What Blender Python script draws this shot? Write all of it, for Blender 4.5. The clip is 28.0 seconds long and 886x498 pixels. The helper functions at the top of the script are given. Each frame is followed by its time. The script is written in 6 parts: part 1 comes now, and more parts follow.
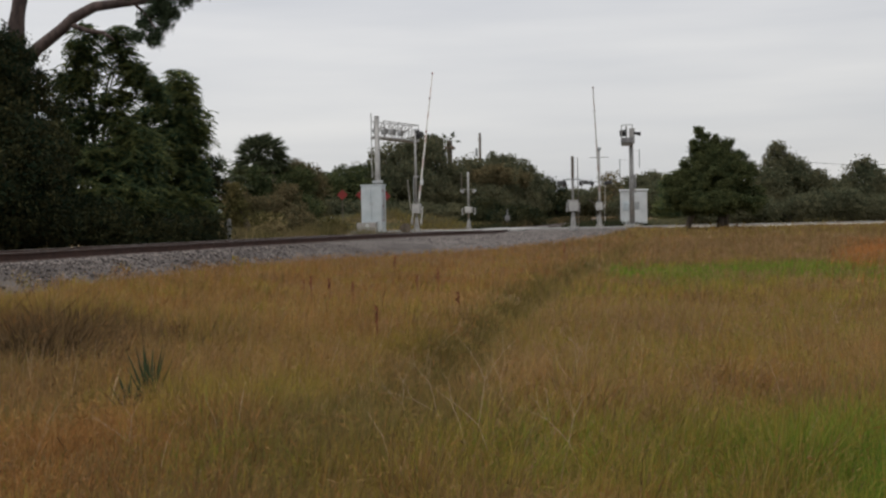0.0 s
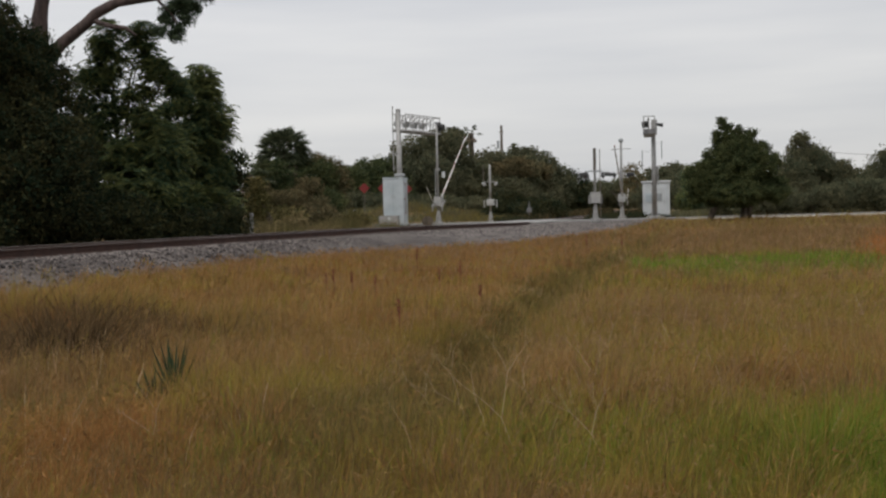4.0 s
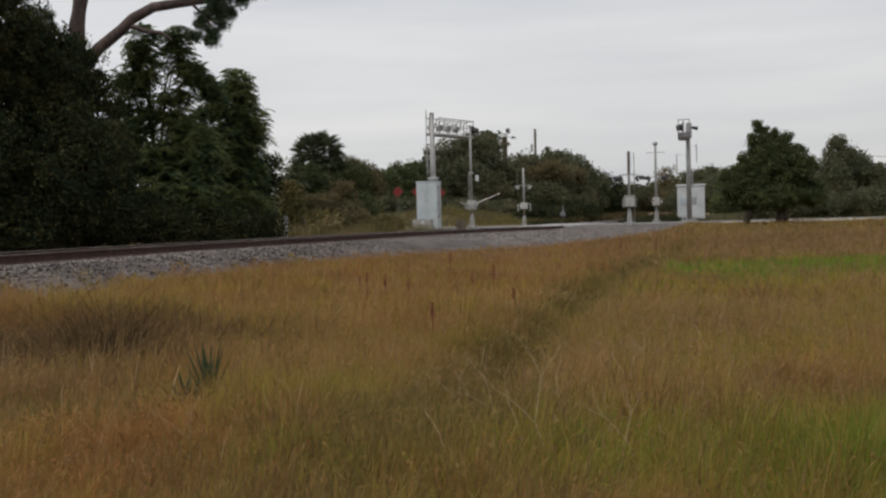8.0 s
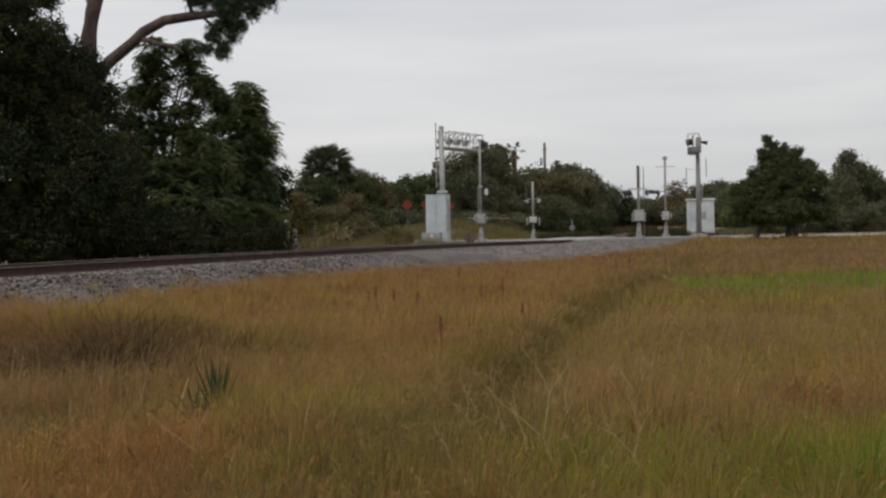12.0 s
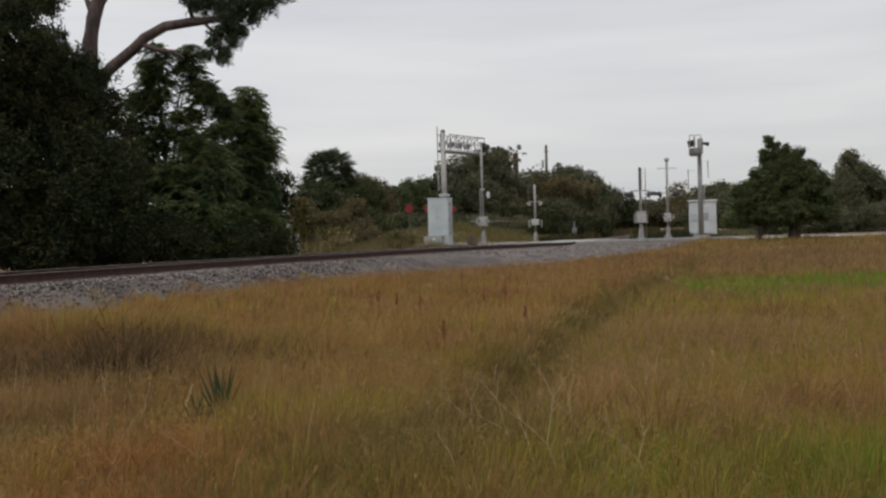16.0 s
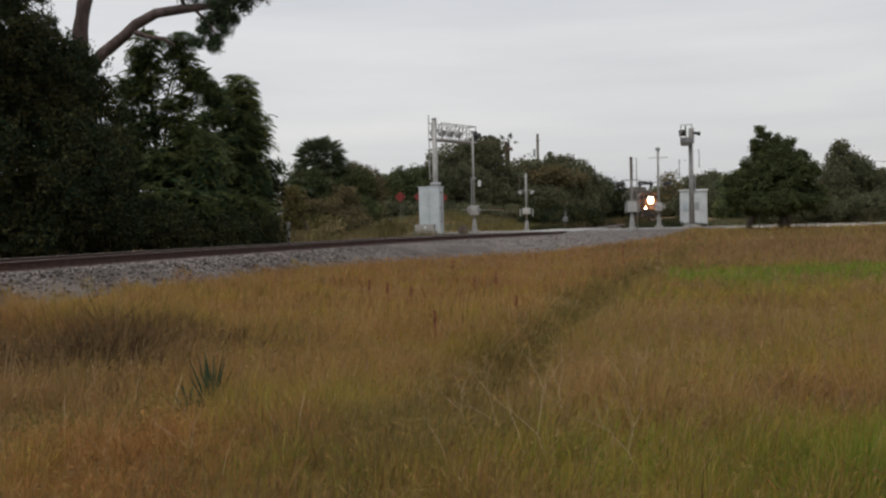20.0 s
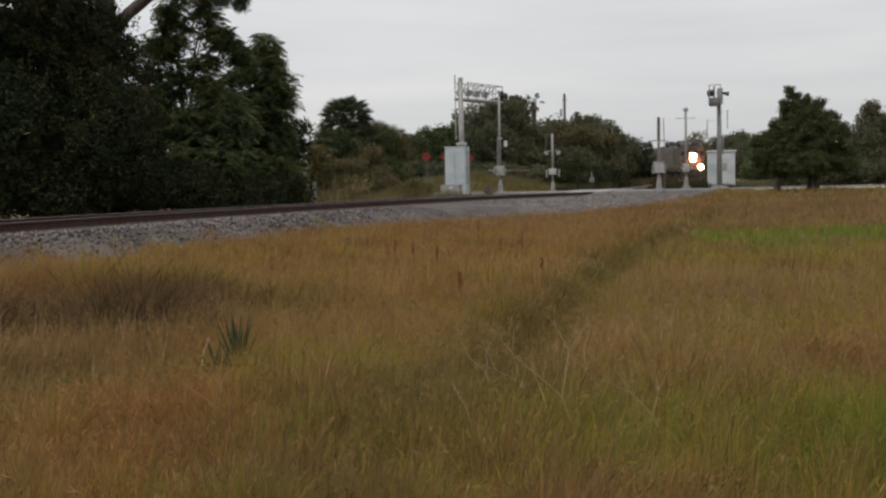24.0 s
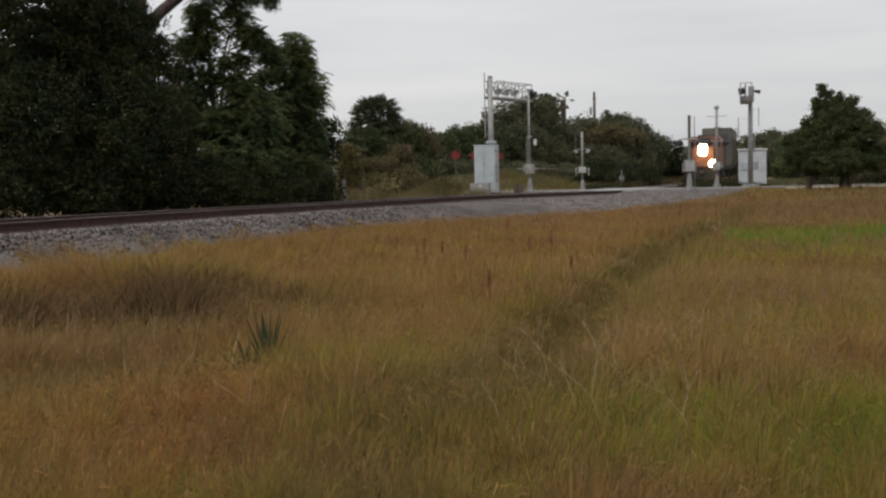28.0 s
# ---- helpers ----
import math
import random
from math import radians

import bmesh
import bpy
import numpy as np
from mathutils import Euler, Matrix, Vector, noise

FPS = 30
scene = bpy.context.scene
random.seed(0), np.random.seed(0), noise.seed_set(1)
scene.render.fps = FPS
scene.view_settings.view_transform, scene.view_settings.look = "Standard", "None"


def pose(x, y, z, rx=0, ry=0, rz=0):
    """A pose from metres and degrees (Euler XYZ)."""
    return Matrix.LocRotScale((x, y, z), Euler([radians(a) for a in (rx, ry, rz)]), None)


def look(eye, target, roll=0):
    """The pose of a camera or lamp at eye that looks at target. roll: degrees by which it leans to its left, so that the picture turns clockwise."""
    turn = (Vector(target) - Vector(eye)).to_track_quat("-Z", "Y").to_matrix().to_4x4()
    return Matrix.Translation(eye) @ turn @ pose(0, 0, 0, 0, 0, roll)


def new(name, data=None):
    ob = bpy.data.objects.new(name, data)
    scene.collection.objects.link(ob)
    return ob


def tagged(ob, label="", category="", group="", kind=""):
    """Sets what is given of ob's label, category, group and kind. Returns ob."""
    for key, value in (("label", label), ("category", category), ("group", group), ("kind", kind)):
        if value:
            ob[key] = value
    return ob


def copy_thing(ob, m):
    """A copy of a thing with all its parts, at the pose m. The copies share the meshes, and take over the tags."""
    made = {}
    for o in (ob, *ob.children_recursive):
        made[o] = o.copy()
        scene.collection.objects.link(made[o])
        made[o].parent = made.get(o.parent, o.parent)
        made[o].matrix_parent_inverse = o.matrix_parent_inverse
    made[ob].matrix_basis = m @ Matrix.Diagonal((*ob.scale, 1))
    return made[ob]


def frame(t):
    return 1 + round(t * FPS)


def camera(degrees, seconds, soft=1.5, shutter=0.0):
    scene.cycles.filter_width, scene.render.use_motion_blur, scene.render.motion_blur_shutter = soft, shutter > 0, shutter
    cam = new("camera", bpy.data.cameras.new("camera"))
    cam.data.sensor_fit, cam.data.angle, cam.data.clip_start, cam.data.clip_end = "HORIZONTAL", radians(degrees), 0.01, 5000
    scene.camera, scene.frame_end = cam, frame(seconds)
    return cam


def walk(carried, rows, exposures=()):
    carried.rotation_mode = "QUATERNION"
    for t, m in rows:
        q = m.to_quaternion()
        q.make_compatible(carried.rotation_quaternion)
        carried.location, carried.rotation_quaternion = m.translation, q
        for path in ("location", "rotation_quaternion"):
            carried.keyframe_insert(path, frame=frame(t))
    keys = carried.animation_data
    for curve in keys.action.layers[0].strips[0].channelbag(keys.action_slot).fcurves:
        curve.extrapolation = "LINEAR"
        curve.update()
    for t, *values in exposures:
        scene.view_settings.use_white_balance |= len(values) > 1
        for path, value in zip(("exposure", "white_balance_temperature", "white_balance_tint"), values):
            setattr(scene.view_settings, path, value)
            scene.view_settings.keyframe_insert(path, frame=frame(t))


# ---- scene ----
cam = camera(41.4, 28.0, soft=2.4)
EYE = 1.45
# seconds, rise of the held camera, yaw, pitch, roll
walk(cam, [(t, pose(0, 0, EYE + dz, 90 + pitch, 0, yaw) @ pose(0, 0, 0, 0, 0, roll)) for t, dz, yaw, pitch, roll in (
    (0, 0.000, 0.000, -1.629, -1.100), (0.5, 0.000, 1.174, -1.627, -0.983), (1, 0.000, 1.147, -2.301, -1.051), (1.5, 0.000, 0.960, -2.480, -1.310),
    (2, 0.000, 1.009, -2.396, -1.403), (2.5, 0.000, 0.662, -1.965, -1.551), (4.5, 0.000, 1.216, -1.956, -1.420), (5, 0.000, 1.372, -2.136, -1.444),
    (5.5, 0.000, 1.976, -1.683, -1.242), (6, 0.000, 2.178, -1.729, -1.227), (6.5, 0.000, 2.471, -1.415, -1.300), (7, 0.000, 2.498, -1.683, -1.319),
    (7.5, 0.000, 2.327, -2.166, -1.417), (8, 0.000, 2.714, -1.743, -1.413), (8.5, 0.002, 2.898, -1.956, -1.438), (9, 0.004, 3.063, -2.028, -1.344),
    (9.5, 0.006, 3.279, -1.868, -1.318), (10, 0.007, 3.688, -1.825, -1.300), (10.5, 0.009, 3.916, -1.848, -1.246), (11, 0.011, 3.592, -1.265, -1.106),
    (11.5, 0.013, 3.510, -1.219, -1.052), (12, 0.015, 3.139, -1.096, -1.139), (12.5, 0.017, 2.624, -1.086, -1.230), (14.5, 0.024, 2.762, -1.458, -1.549),
    (15, 0.026, 2.800, -1.326, -1.542), (15.5, 0.028, 2.966, -1.209, -1.590), (16, 0.030, 3.251, -0.943, -1.589), (16.5, 0.032, 3.245, -0.692, -1.583),
    (17, 0.034, 3.281, -0.549, -1.543), (17.5, 0.036, 2.994, -0.620, -1.495), (18, 0.037, 2.737, -0.684, -1.384), (18.5, 0.039, 2.626, -0.976, -1.240),
    (19, 0.041, 2.515, -1.455, -1.323), (19.5, 0.043, 2.597, -1.552, -1.274), (20, 0.045, 2.827, -1.525, -1.365), (20.5, 0.047, 3.257, -1.772, -1.402),
    (21, 0.049, 3.329, -2.008, -1.358), (21.5, 0.051, 3.640, -2.159, -1.359), (23.5, 0.058, 3.915, -3.326, -1.178), (24, 0.060, 4.124, -3.447, -1.172),
    (24.5, 0.060, 4.210, -3.642, -1.069), (25, 0.060, 4.546, -3.563, -1.166), (25.5, 0.060, 4.580, -3.451, -1.081), (26, 0.060, 4.773, -3.442, -0.977),
    (26.5, 0.060, 4.873, -3.179, -1.140), (27, 0.060, 5.048, -3.302, -1.144), (27.5, 0.060, 5.381, -3.161, -1.175), (28, 0.060, 5.552, -3.500, -1.143),
)])

# ---- world, sun ----
world = bpy.data.worlds.new("overcast_sky")
scene.world = world
world.use_nodes = True
wn, wl = world.node_tree.nodes, world.node_tree.links
wn.clear()
SUN_ELEV, SUN_TURN = radians(60), radians(200)
sky = wn.new("ShaderNodeTexSky")
sky.sky_type, sky.sun_disc, sky.sun_elevation, sky.sun_rotation = "NISHITA", False, SUN_ELEV, SUN_TURN
bg_sky = wn.new("ShaderNodeBackground")
bg_sky.inputs["Strength"].default_value = 0.08
wl.new(sky.outputs[0], bg_sky.inputs["Color"])
wc = wn.new("ShaderNodeTexCoord")
wm = wn.new("ShaderNodeMapping")
wm.inputs["Scale"].default_value = (1.0, 1.0, 9.0)
wl.new(wc.outputs["Generated"], wm.inputs["Vector"])
wnoise = wn.new("ShaderNodeTexNoise")
wnoise.inputs["Scale"].default_value = 2.1
wnoise.inputs["Detail"].default_value = 5.0
wnoise.inputs["Roughness"].default_value = 0.45
wl.new(wm.outputs[0], wnoise.inputs["Vector"])
wr = wn.new("ShaderNodeValToRGB")
wr.color_ramp.elements[0].position, wr.color_ramp.elements[0].color = 0.34, (0.62, 0.628, 0.655, 1)
wr.color_ramp.elements[1].position, wr.color_ramp.elements[1].color = 0.66, (0.80, 0.79, 0.782, 1)
wl.new(wnoise.outputs["Fac"], wr.inputs["Fac"])
bg_cloud = wn.new("ShaderNodeBackground")
wsep, wrange = wn.new("ShaderNodeSeparateXYZ"), wn.new("ShaderNodeMapRange")
wl.new(wc.outputs["Generated"], wsep.inputs[0])
wl.new(wsep.outputs["Z"], wrange.inputs["Value"])
wrange.inputs["From Min"].default_value, wrange.inputs["From Max"].default_value = 0.0, 0.26
wrange.inputs["To Min"].default_value, wrange.inputs["To Max"].default_value = 0.90, 1.14
wside, wmul = wn.new("ShaderNodeMath"), wn.new("ShaderNodeMath")
wside.operation, wmul.operation = "MULTIPLY_ADD", "MULTIPLY"
wside.inputs[1].default_value, wside.inputs[2].default_value = -0.13, 1.0
wl.new(wsep.outputs["X"], wside.inputs[0])
wl.new(wrange.outputs[0], wmul.inputs[0])
wl.new(wside.outputs[0], wmul.inputs[1])
wl.new(wmul.outputs[0], bg_cloud.inputs["Strength"])
wl.new(wr.outputs[0], bg_cloud.inputs["Color"])
wmix = wn.new("ShaderNodeMixShader")
wmix.inputs[0].default_value = 0.9
wl.new(bg_sky.outputs[0], wmix.inputs[1])
wl.new(bg_cloud.outputs[0], wmix.inputs[2])
wout = wn.new("ShaderNodeOutputWorld")
wl.new(wmix.outputs[0], wout.inputs[0])

sun = new("sun", bpy.data.lights.new("sun", "SUN"))
sun.data.energy, sun.data.angle, sun.data.color = 1.4, radians(35), (1.0, 0.96, 0.9)
sun.matrix_basis = look((30, 60, 80), (30 - 80 * math.sin(SUN_TURN) / math.tan(SUN_ELEV), 60 - 80 * math.cos(SUN_TURN) / math.tan(SUN_ELEV), 0))


# ---- materials ----
def material(name, c1, c2, scale=6.0, rough=0.8, metal=0.0, bump=0.0, bump_scale=40.0, island=0.0, piece=0.0, fine=0.25, leaf=0.0, stretch=(1, 1, 1), gloss=0.5):
    """Two colours mixed by broad noise, lightened and darkened by fine grain; island and piece vary the value from blade to blade or part to part."""
    m = bpy.data.materials.new(name)
    m.use_nodes = True
    n, k = m.node_tree.nodes, m.node_tree.links
    n.clear()
    out, bsdf = n.new("ShaderNodeOutputMaterial"), n.new("ShaderNodeBsdfPrincipled")
    tc, mp = n.new("ShaderNodeTexCoord"), n.new("ShaderNodeMapping")
    mp.inputs["Scale"].default_value = stretch
    k.new(tc.outputs["Object"], mp.inputs["Vector"])
    broad, grain = n.new("ShaderNodeTexNoise"), n.new("ShaderNodeTexNoise")
    broad.inputs["Scale"].default_value, broad.inputs["Detail"].default_value = scale, 4
    grain.inputs["Scale"].default_value, grain.inputs["Detail"].default_value = bump_scale, 3
    k.new(mp.outputs[0], broad.inputs["Vector"])
    k.new(mp.outputs[0], grain.inputs["Vector"])
    ramp = n.new("ShaderNodeValToRGB")
    ramp.color_ramp.elements[0].position, ramp.color_ramp.elements[0].color = 0.36, (*c1, 1)
    ramp.color_ramp.elements[1].position, ramp.color_ramp.elements[1].color = 0.64, (*c2, 1)
    if island > 0:
        geo, add = n.new("ShaderNodeNewGeometry"), n.new("ShaderNodeMath")
        add.operation = "MULTIPLY_ADD"
        sub = n.new("ShaderNodeMath")
        sub.operation = "SUBTRACT"
        sub.inputs[1].default_value = 0.5
        k.new(geo.outputs["Random Per Island"], sub.inputs[0])
        k.new(sub.outputs[0], add.inputs[0])
        add.inputs[1].default_value = 0.55
        k.new(broad.outputs["Fac"], add.inputs[2])
        k.new(add.outputs[0], ramp.inputs["Fac"])
    else:
        k.new(broad.outputs["Fac"], ramp.inputs["Fac"])
    hsv = n.new("ShaderNodeHueSaturation")
    k.new(ramp.outputs[0], hsv.inputs["Color"])
    val = n.new("ShaderNodeMapRange")
    val.inputs["To Min"].default_value, val.inputs["To Max"].default_value = 1 - fine, 1 + fine
    k.new(grain.outputs["Fac"], val.inputs["Value"])
    spread = max(island, piece)
    if spread > 0:
        if island > 0:
            src = n.new("ShaderNodeNewGeometry").outputs["Random Per Island"]
        else:
            src = n.new("ShaderNodeObjectInfo").outputs["Random"]
        vr, mul = n.new("ShaderNodeMapRange"), n.new("ShaderNodeMath")
        vr.inputs["To Min"].default_value, vr.inputs["To Max"].default_value = 1 - spread, 1 + spread
        mul.operation = "MULTIPLY"
        k.new(src, vr.inputs["Value"])
        k.new(vr.outputs[0], mul.inputs[0])
        k.new(val.outputs[0], mul.inputs[1])
        k.new(mul.outputs[0], hsv.inputs["Value"])
    else:
        k.new(val.outputs[0], hsv.inputs["Value"])
    k.new(hsv.outputs[0], bsdf.inputs["Base Color"])
    bsdf.inputs["Roughness"].default_value, bsdf.inputs["Metallic"].default_value = rough, metal
    bsdf.inputs["Specular IOR Level"].default_value = gloss
    if bump > 0:
        b = n.new("ShaderNodeBump")
        b.inputs["Strength"].default_value, b.inputs["Distance"].default_value = bump, 0.02
        k.new(grain.outputs["Fac"], b.inputs["Height"])
        k.new(b.outputs[0], bsdf.inputs["Normal"])
    if leaf > 0:
        tr, mx = n.new("ShaderNodeBsdfTranslucent"), n.new("ShaderNodeMixShader")
        k.new(hsv.outputs[0], tr.inputs["Color"])
        mx.inputs[0].default_value = leaf
        k.new(bsdf.outputs[0], mx.inputs[1])
        k.new(tr.outputs[0], mx.inputs[2])
        k.new(mx.outputs[0], out.inputs["Surface"])
    else:
        k.new(bsdf.outputs[0], out.inputs["Surface"])
    return m


def glowing(name, colour, strength):
    m = bpy.data.materials.new(name)
    m.use_nodes = True
    b = m.node_tree.nodes["Principled BSDF"]
    b.inputs["Base Color"].default_value = (*colour, 1)
    b.inputs["Emission Color"].default_value = (*colour, 1)
    b.inputs["Emission Strength"].default_value = strength
    return m


M_SOIL = material("dead_thatch", (0.14, 0.088, 0.036), (0.215, 0.14, 0.056), 1.2, 0.95, bump=0.9, bump_scale=30, fine=0.45)
M_BALLAST = material("ballast", (0.066, 0.055, 0.051), (0.136, 0.116, 0.107), 0.9, 0.95, bump=0.9, bump_scale=24, fine=0.6)
M_STONE = material("ballast_stone", (0.038, 0.031, 0.029), (0.165, 0.141, 0.131), 2.0, 0.9, island=0.45, fine=0.2)
M_ROAD = material("road_asphalt", (0.12, 0.118, 0.11), (0.18, 0.175, 0.165), 0.6, 0.9, bump=0.3, bump_scale=60)
M_SAND = material("sandy_shoulder", (0.34, 0.30, 0.22), (0.46, 0.41, 0.31), 0.8, 0.95, bump=0.3, bump_scale=20)
M_PAINT = material("road_paint", (0.6, 0.6, 0.56), (0.72, 0.71, 0.66), 3, 0.7)
M_RAIL = material("rusty_rail", (0.036, 0.016, 0.011), (0.064, 0.029, 0.020), 5, 0.8, 0.2, bump=0.4, bump_scale=50)
M_RAILTOP = material("worn_railhead", (0.22, 0.19, 0.17), (0.34, 0.31, 0.29), 3, 0.35, 0.8)
M_TIE = material("creosoted_tie", (0.045, 0.034, 0.027), (0.10, 0.08, 0.065), 4, 0.95, bump=0.6, bump_scale=25, piece=0.3)
M_STAIN = material("stained_ballast", (0.034, 0.022, 0.017), (0.075, 0.051, 0.040), 2.5, 0.95, bump=0.8, bump_scale=18, fine=0.4)
M_CONC = material("concrete", (0.22, 0.22, 0.21), (0.32, 0.31, 0.30), 3, 0.9, bump=0.3, bump_scale=30)
M_BOXGREY = material("weathered_grey_box", (0.32, 0.32, 0.315), (0.42, 0.415, 0.405), 2.5, 0.6, 0.1)
M_GALV = material("galvanised_steel", (0.25, 0.247, 0.242), (0.345, 0.34, 0.33), 4, 0.5, 0.35, bump=0.1)
M_ALU = material("aluminium_cabinet", (0.40, 0.455, 0.49), (0.50, 0.555, 0.59), 1.3, 0.55, 0.15, bump=0.08, fine=0.1)
M_WHITE = material("white_cabinet", (0.46, 0.485, 0.50), (0.56, 0.585, 0.60), 1.3, 0.6, bump=0.08, fine=0.1)
M_GREYPAINT = material("grey_paint", (0.26, 0.28, 0.29), (0.36, 0.38, 0.39), 2, 0.6)
M_BLACK = material("black_paint", (0.012, 0.012, 0.013), (0.03, 0.03, 0.03), 4, 0.6)
M_LENSRED = material("dark_red_lens", (0.10, 0.008, 0.006), (0.16, 0.012, 0.01), 8, 0.25)
M_SIGNRED = material("red_sign", (0.13, 0.008, 0.006), (0.17, 0.012, 0.009), 4, 0.5)
M_ARMWHITE = material("gate_white", (0.42, 0.41, 0.385), (0.52, 0.51, 0.48), 4, 0.6)
M_ARMRED = material("gate_faded_red", (0.36, 0.29, 0.265), (0.43, 0.35, 0.32), 4, 0.6)
M_WOODPOLE = material("weathered_pole", (0.10, 0.085, 0.07), (0.18, 0.155, 0.13), 4, 0.95, bump=0.5, stretch=(1, 1, 0.1))
M_BARK = material("pine_bark", (0.046, 0.033, 0.031), (0.11, 0.08, 0.072), 5, 0.95, bump=0.9, bump_scale=18, stretch=(1, 1, 0.35), fine=0.4)
M_DARKBARK = material("dark_bark", (0.05, 0.04, 0.03), (0.11, 0.09, 0.07), 5, 0.95, bump=0.8, bump_scale=18, stretch=(1, 1, 0.35))
M_LEAFDARK = material("dark_oak_leaves", (0.015, 0.028, 0.015), (0.050, 0.048, 0.020), 0.75, 0.7, island=0.12, leaf=0.25, gloss=0.08)
M_LEAFGREEN = material("compound_leaves", (0.054, 0.095, 0.055), (0.15, 0.162, 0.06), 0.6, 0.65, island=0.16, leaf=0.42, gloss=0.08)
M_LEAFMID = material("mid_green_leaves", (0.038, 0.056, 0.026), (0.095, 0.105, 0.042), 0.8, 0.7, island=0.12, leaf=0.25, gloss=0.08)
# dead brown stems, darkened by the shadow inside a tangle
M_BRUSH = material("dead_brush_stems", (0.058, 0.038, 0.018), (0.13, 0.085, 0.04), 0.8, 0.9, island=0.35, gloss=0.1)
M_LEAFOLIVE = material("scrub_leaves", (0.076, 0.09, 0.054), (0.138, 0.13, 0.074), 0.3, 0.75, island=0.1, leaf=0.32, gloss=0.08)
M_LEAFBROWN = material("tired_scrub_leaves", (0.086, 0.083, 0.043), (0.155, 0.120, 0.062), 0.4, 0.75, island=0.12, leaf=0.25, gloss=0.08)
M_LEAFYELLOW = material("yellowing_leaves", (0.085, 0.085, 0.032), (0.15, 0.122, 0.05), 0.8, 0.75, island=0.35, leaf=0.3, gloss=0.08)
M_NEEDLE = material("pine_needles", (0.03, 0.05, 0.028), (0.06, 0.08, 0.045), 1.0, 0.7, island=0.4, leaf=0.15, gloss=0.08)
M_FROND = material("palm_fronds", (0.055, 0.07, 0.042), (0.105, 0.12, 0.066), 1.0, 0.7, island=0.2, leaf=0.2, gloss=0.1)
M_DEADFROND = material("dead_fronds", (0.09, 0.06, 0.042), (0.20, 0.15, 0.11), 1.0, 0.8, island=0.3)
M_YUCCA = material("yucca_blades", (0.030, 0.050, 0.024), (0.058, 0.082, 0.040), 5, 0.75, island=0.25, leaf=0.1, gloss=0.15)
M_STRAW = material("straw_grass", (0.295, 0.18, 0.062), (0.39, 0.25, 0.095), 0.35, 0.85, island=0.13, leaf=0.25, gloss=0.2)
M_RUST = material("rust_grass", (0.275, 0.125, 0.04), (0.35, 0.175, 0.058), 0.35, 0.85, island=0.13, leaf=0.25, gloss=0.2)
M_ORANGE = material("orange_grass", (0.33, 0.13, 0.04), (0.42, 0.18, 0.055), 0.35, 0.85, island=0.12, leaf=0.25, gloss=0.15)
M_OLIVE = material("olive_grass", (0.245, 0.190, 0.030), (0.340, 0.262, 0.052), 0.35, 0.8, island=0.13, leaf=0.3, gloss=0.2)
M_GREEN = material("green_grass", (0.115, 0.18, 0.018), (0.185, 0.255, 0.03), 0.35, 0.75, island=0.13, leaf=0.35, gloss=0.25)
# dull olive, with the shade of the ditch and the tuft gaps mixed into it
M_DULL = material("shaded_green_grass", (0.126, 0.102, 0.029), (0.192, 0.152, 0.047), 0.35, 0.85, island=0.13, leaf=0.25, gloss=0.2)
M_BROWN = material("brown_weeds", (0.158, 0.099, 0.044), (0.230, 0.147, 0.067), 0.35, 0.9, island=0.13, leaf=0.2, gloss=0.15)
M_GREYSTEM = material("dead_stems", (0.30, 0.21, 0.13), (0.45, 0.34, 0.22), 0.8, 0.9, island=0.3)
M_PANICLE = material("fluffy_seed_heads", (0.25, 0.155, 0.08), (0.33, 0.215, 0.12), 0.5, 0.9, island=0.12, leaf=0.3, gloss=0.1)
M_WEED = material("tan_weeds", (0.13, 0.105, 0.05), (0.235, 0.185, 0.095), 0.5, 0.9, island=0.2, leaf=0.2, gloss=0.1)
M_DOCK = material("dock_seed", (0.12, 0.035, 0.018), (0.19, 0.06, 0.03), 2, 0.9, island=0.3)
# dull orange paint, reddened by the headlights' glow put into the colour
M_LOCO = material("loco_paint_with_glow", (0.14, 0.062, 0.034), (0.19, 0.088, 0.05), 0.8, 0.5, fine=0.15)
M_LOCODARK = material("loco_dark_paint", (0.045, 0.045, 0.04), (0.075, 0.07, 0.06), 0.8, 0.6)
M_LOCOFRAME = material("loco_frame", (0.02, 0.018, 0.016), (0.05, 0.042, 0.035), 2, 0.8)
M_HOPPER = material("hopper_brown_paint", (0.075, 0.07, 0.056), (0.125, 0.116, 0.096), 0.7, 0.7, fine=0.2)
M_MIDGREY = material("mid_grey_steel", (0.11, 0.108, 0.112), (0.17, 0.168, 0.172), 3, 0.6)
M_GLASS = material("dark_cab_glass", (0.015, 0.018, 0.02), (0.02, 0.024, 0.028), 2, 0.08)
M_STEEL = material("wheel_steel", (0.06, 0.05, 0.045), (0.12, 0.1, 0.09), 4, 0.6, 0.5)
M_HEADLAMP = glowing("headlamp_glow", (1.0, 0.66, 0.36), 24.0)
M_DITCHLAMP = glowing("ditch_lamp_glow", (1.0, 0.66, 0.36), 20.0)


# ---- mesh helpers ----
def rot_to(d):
    return Vector(d).to_track_quat("Z", "Y").to_matrix()


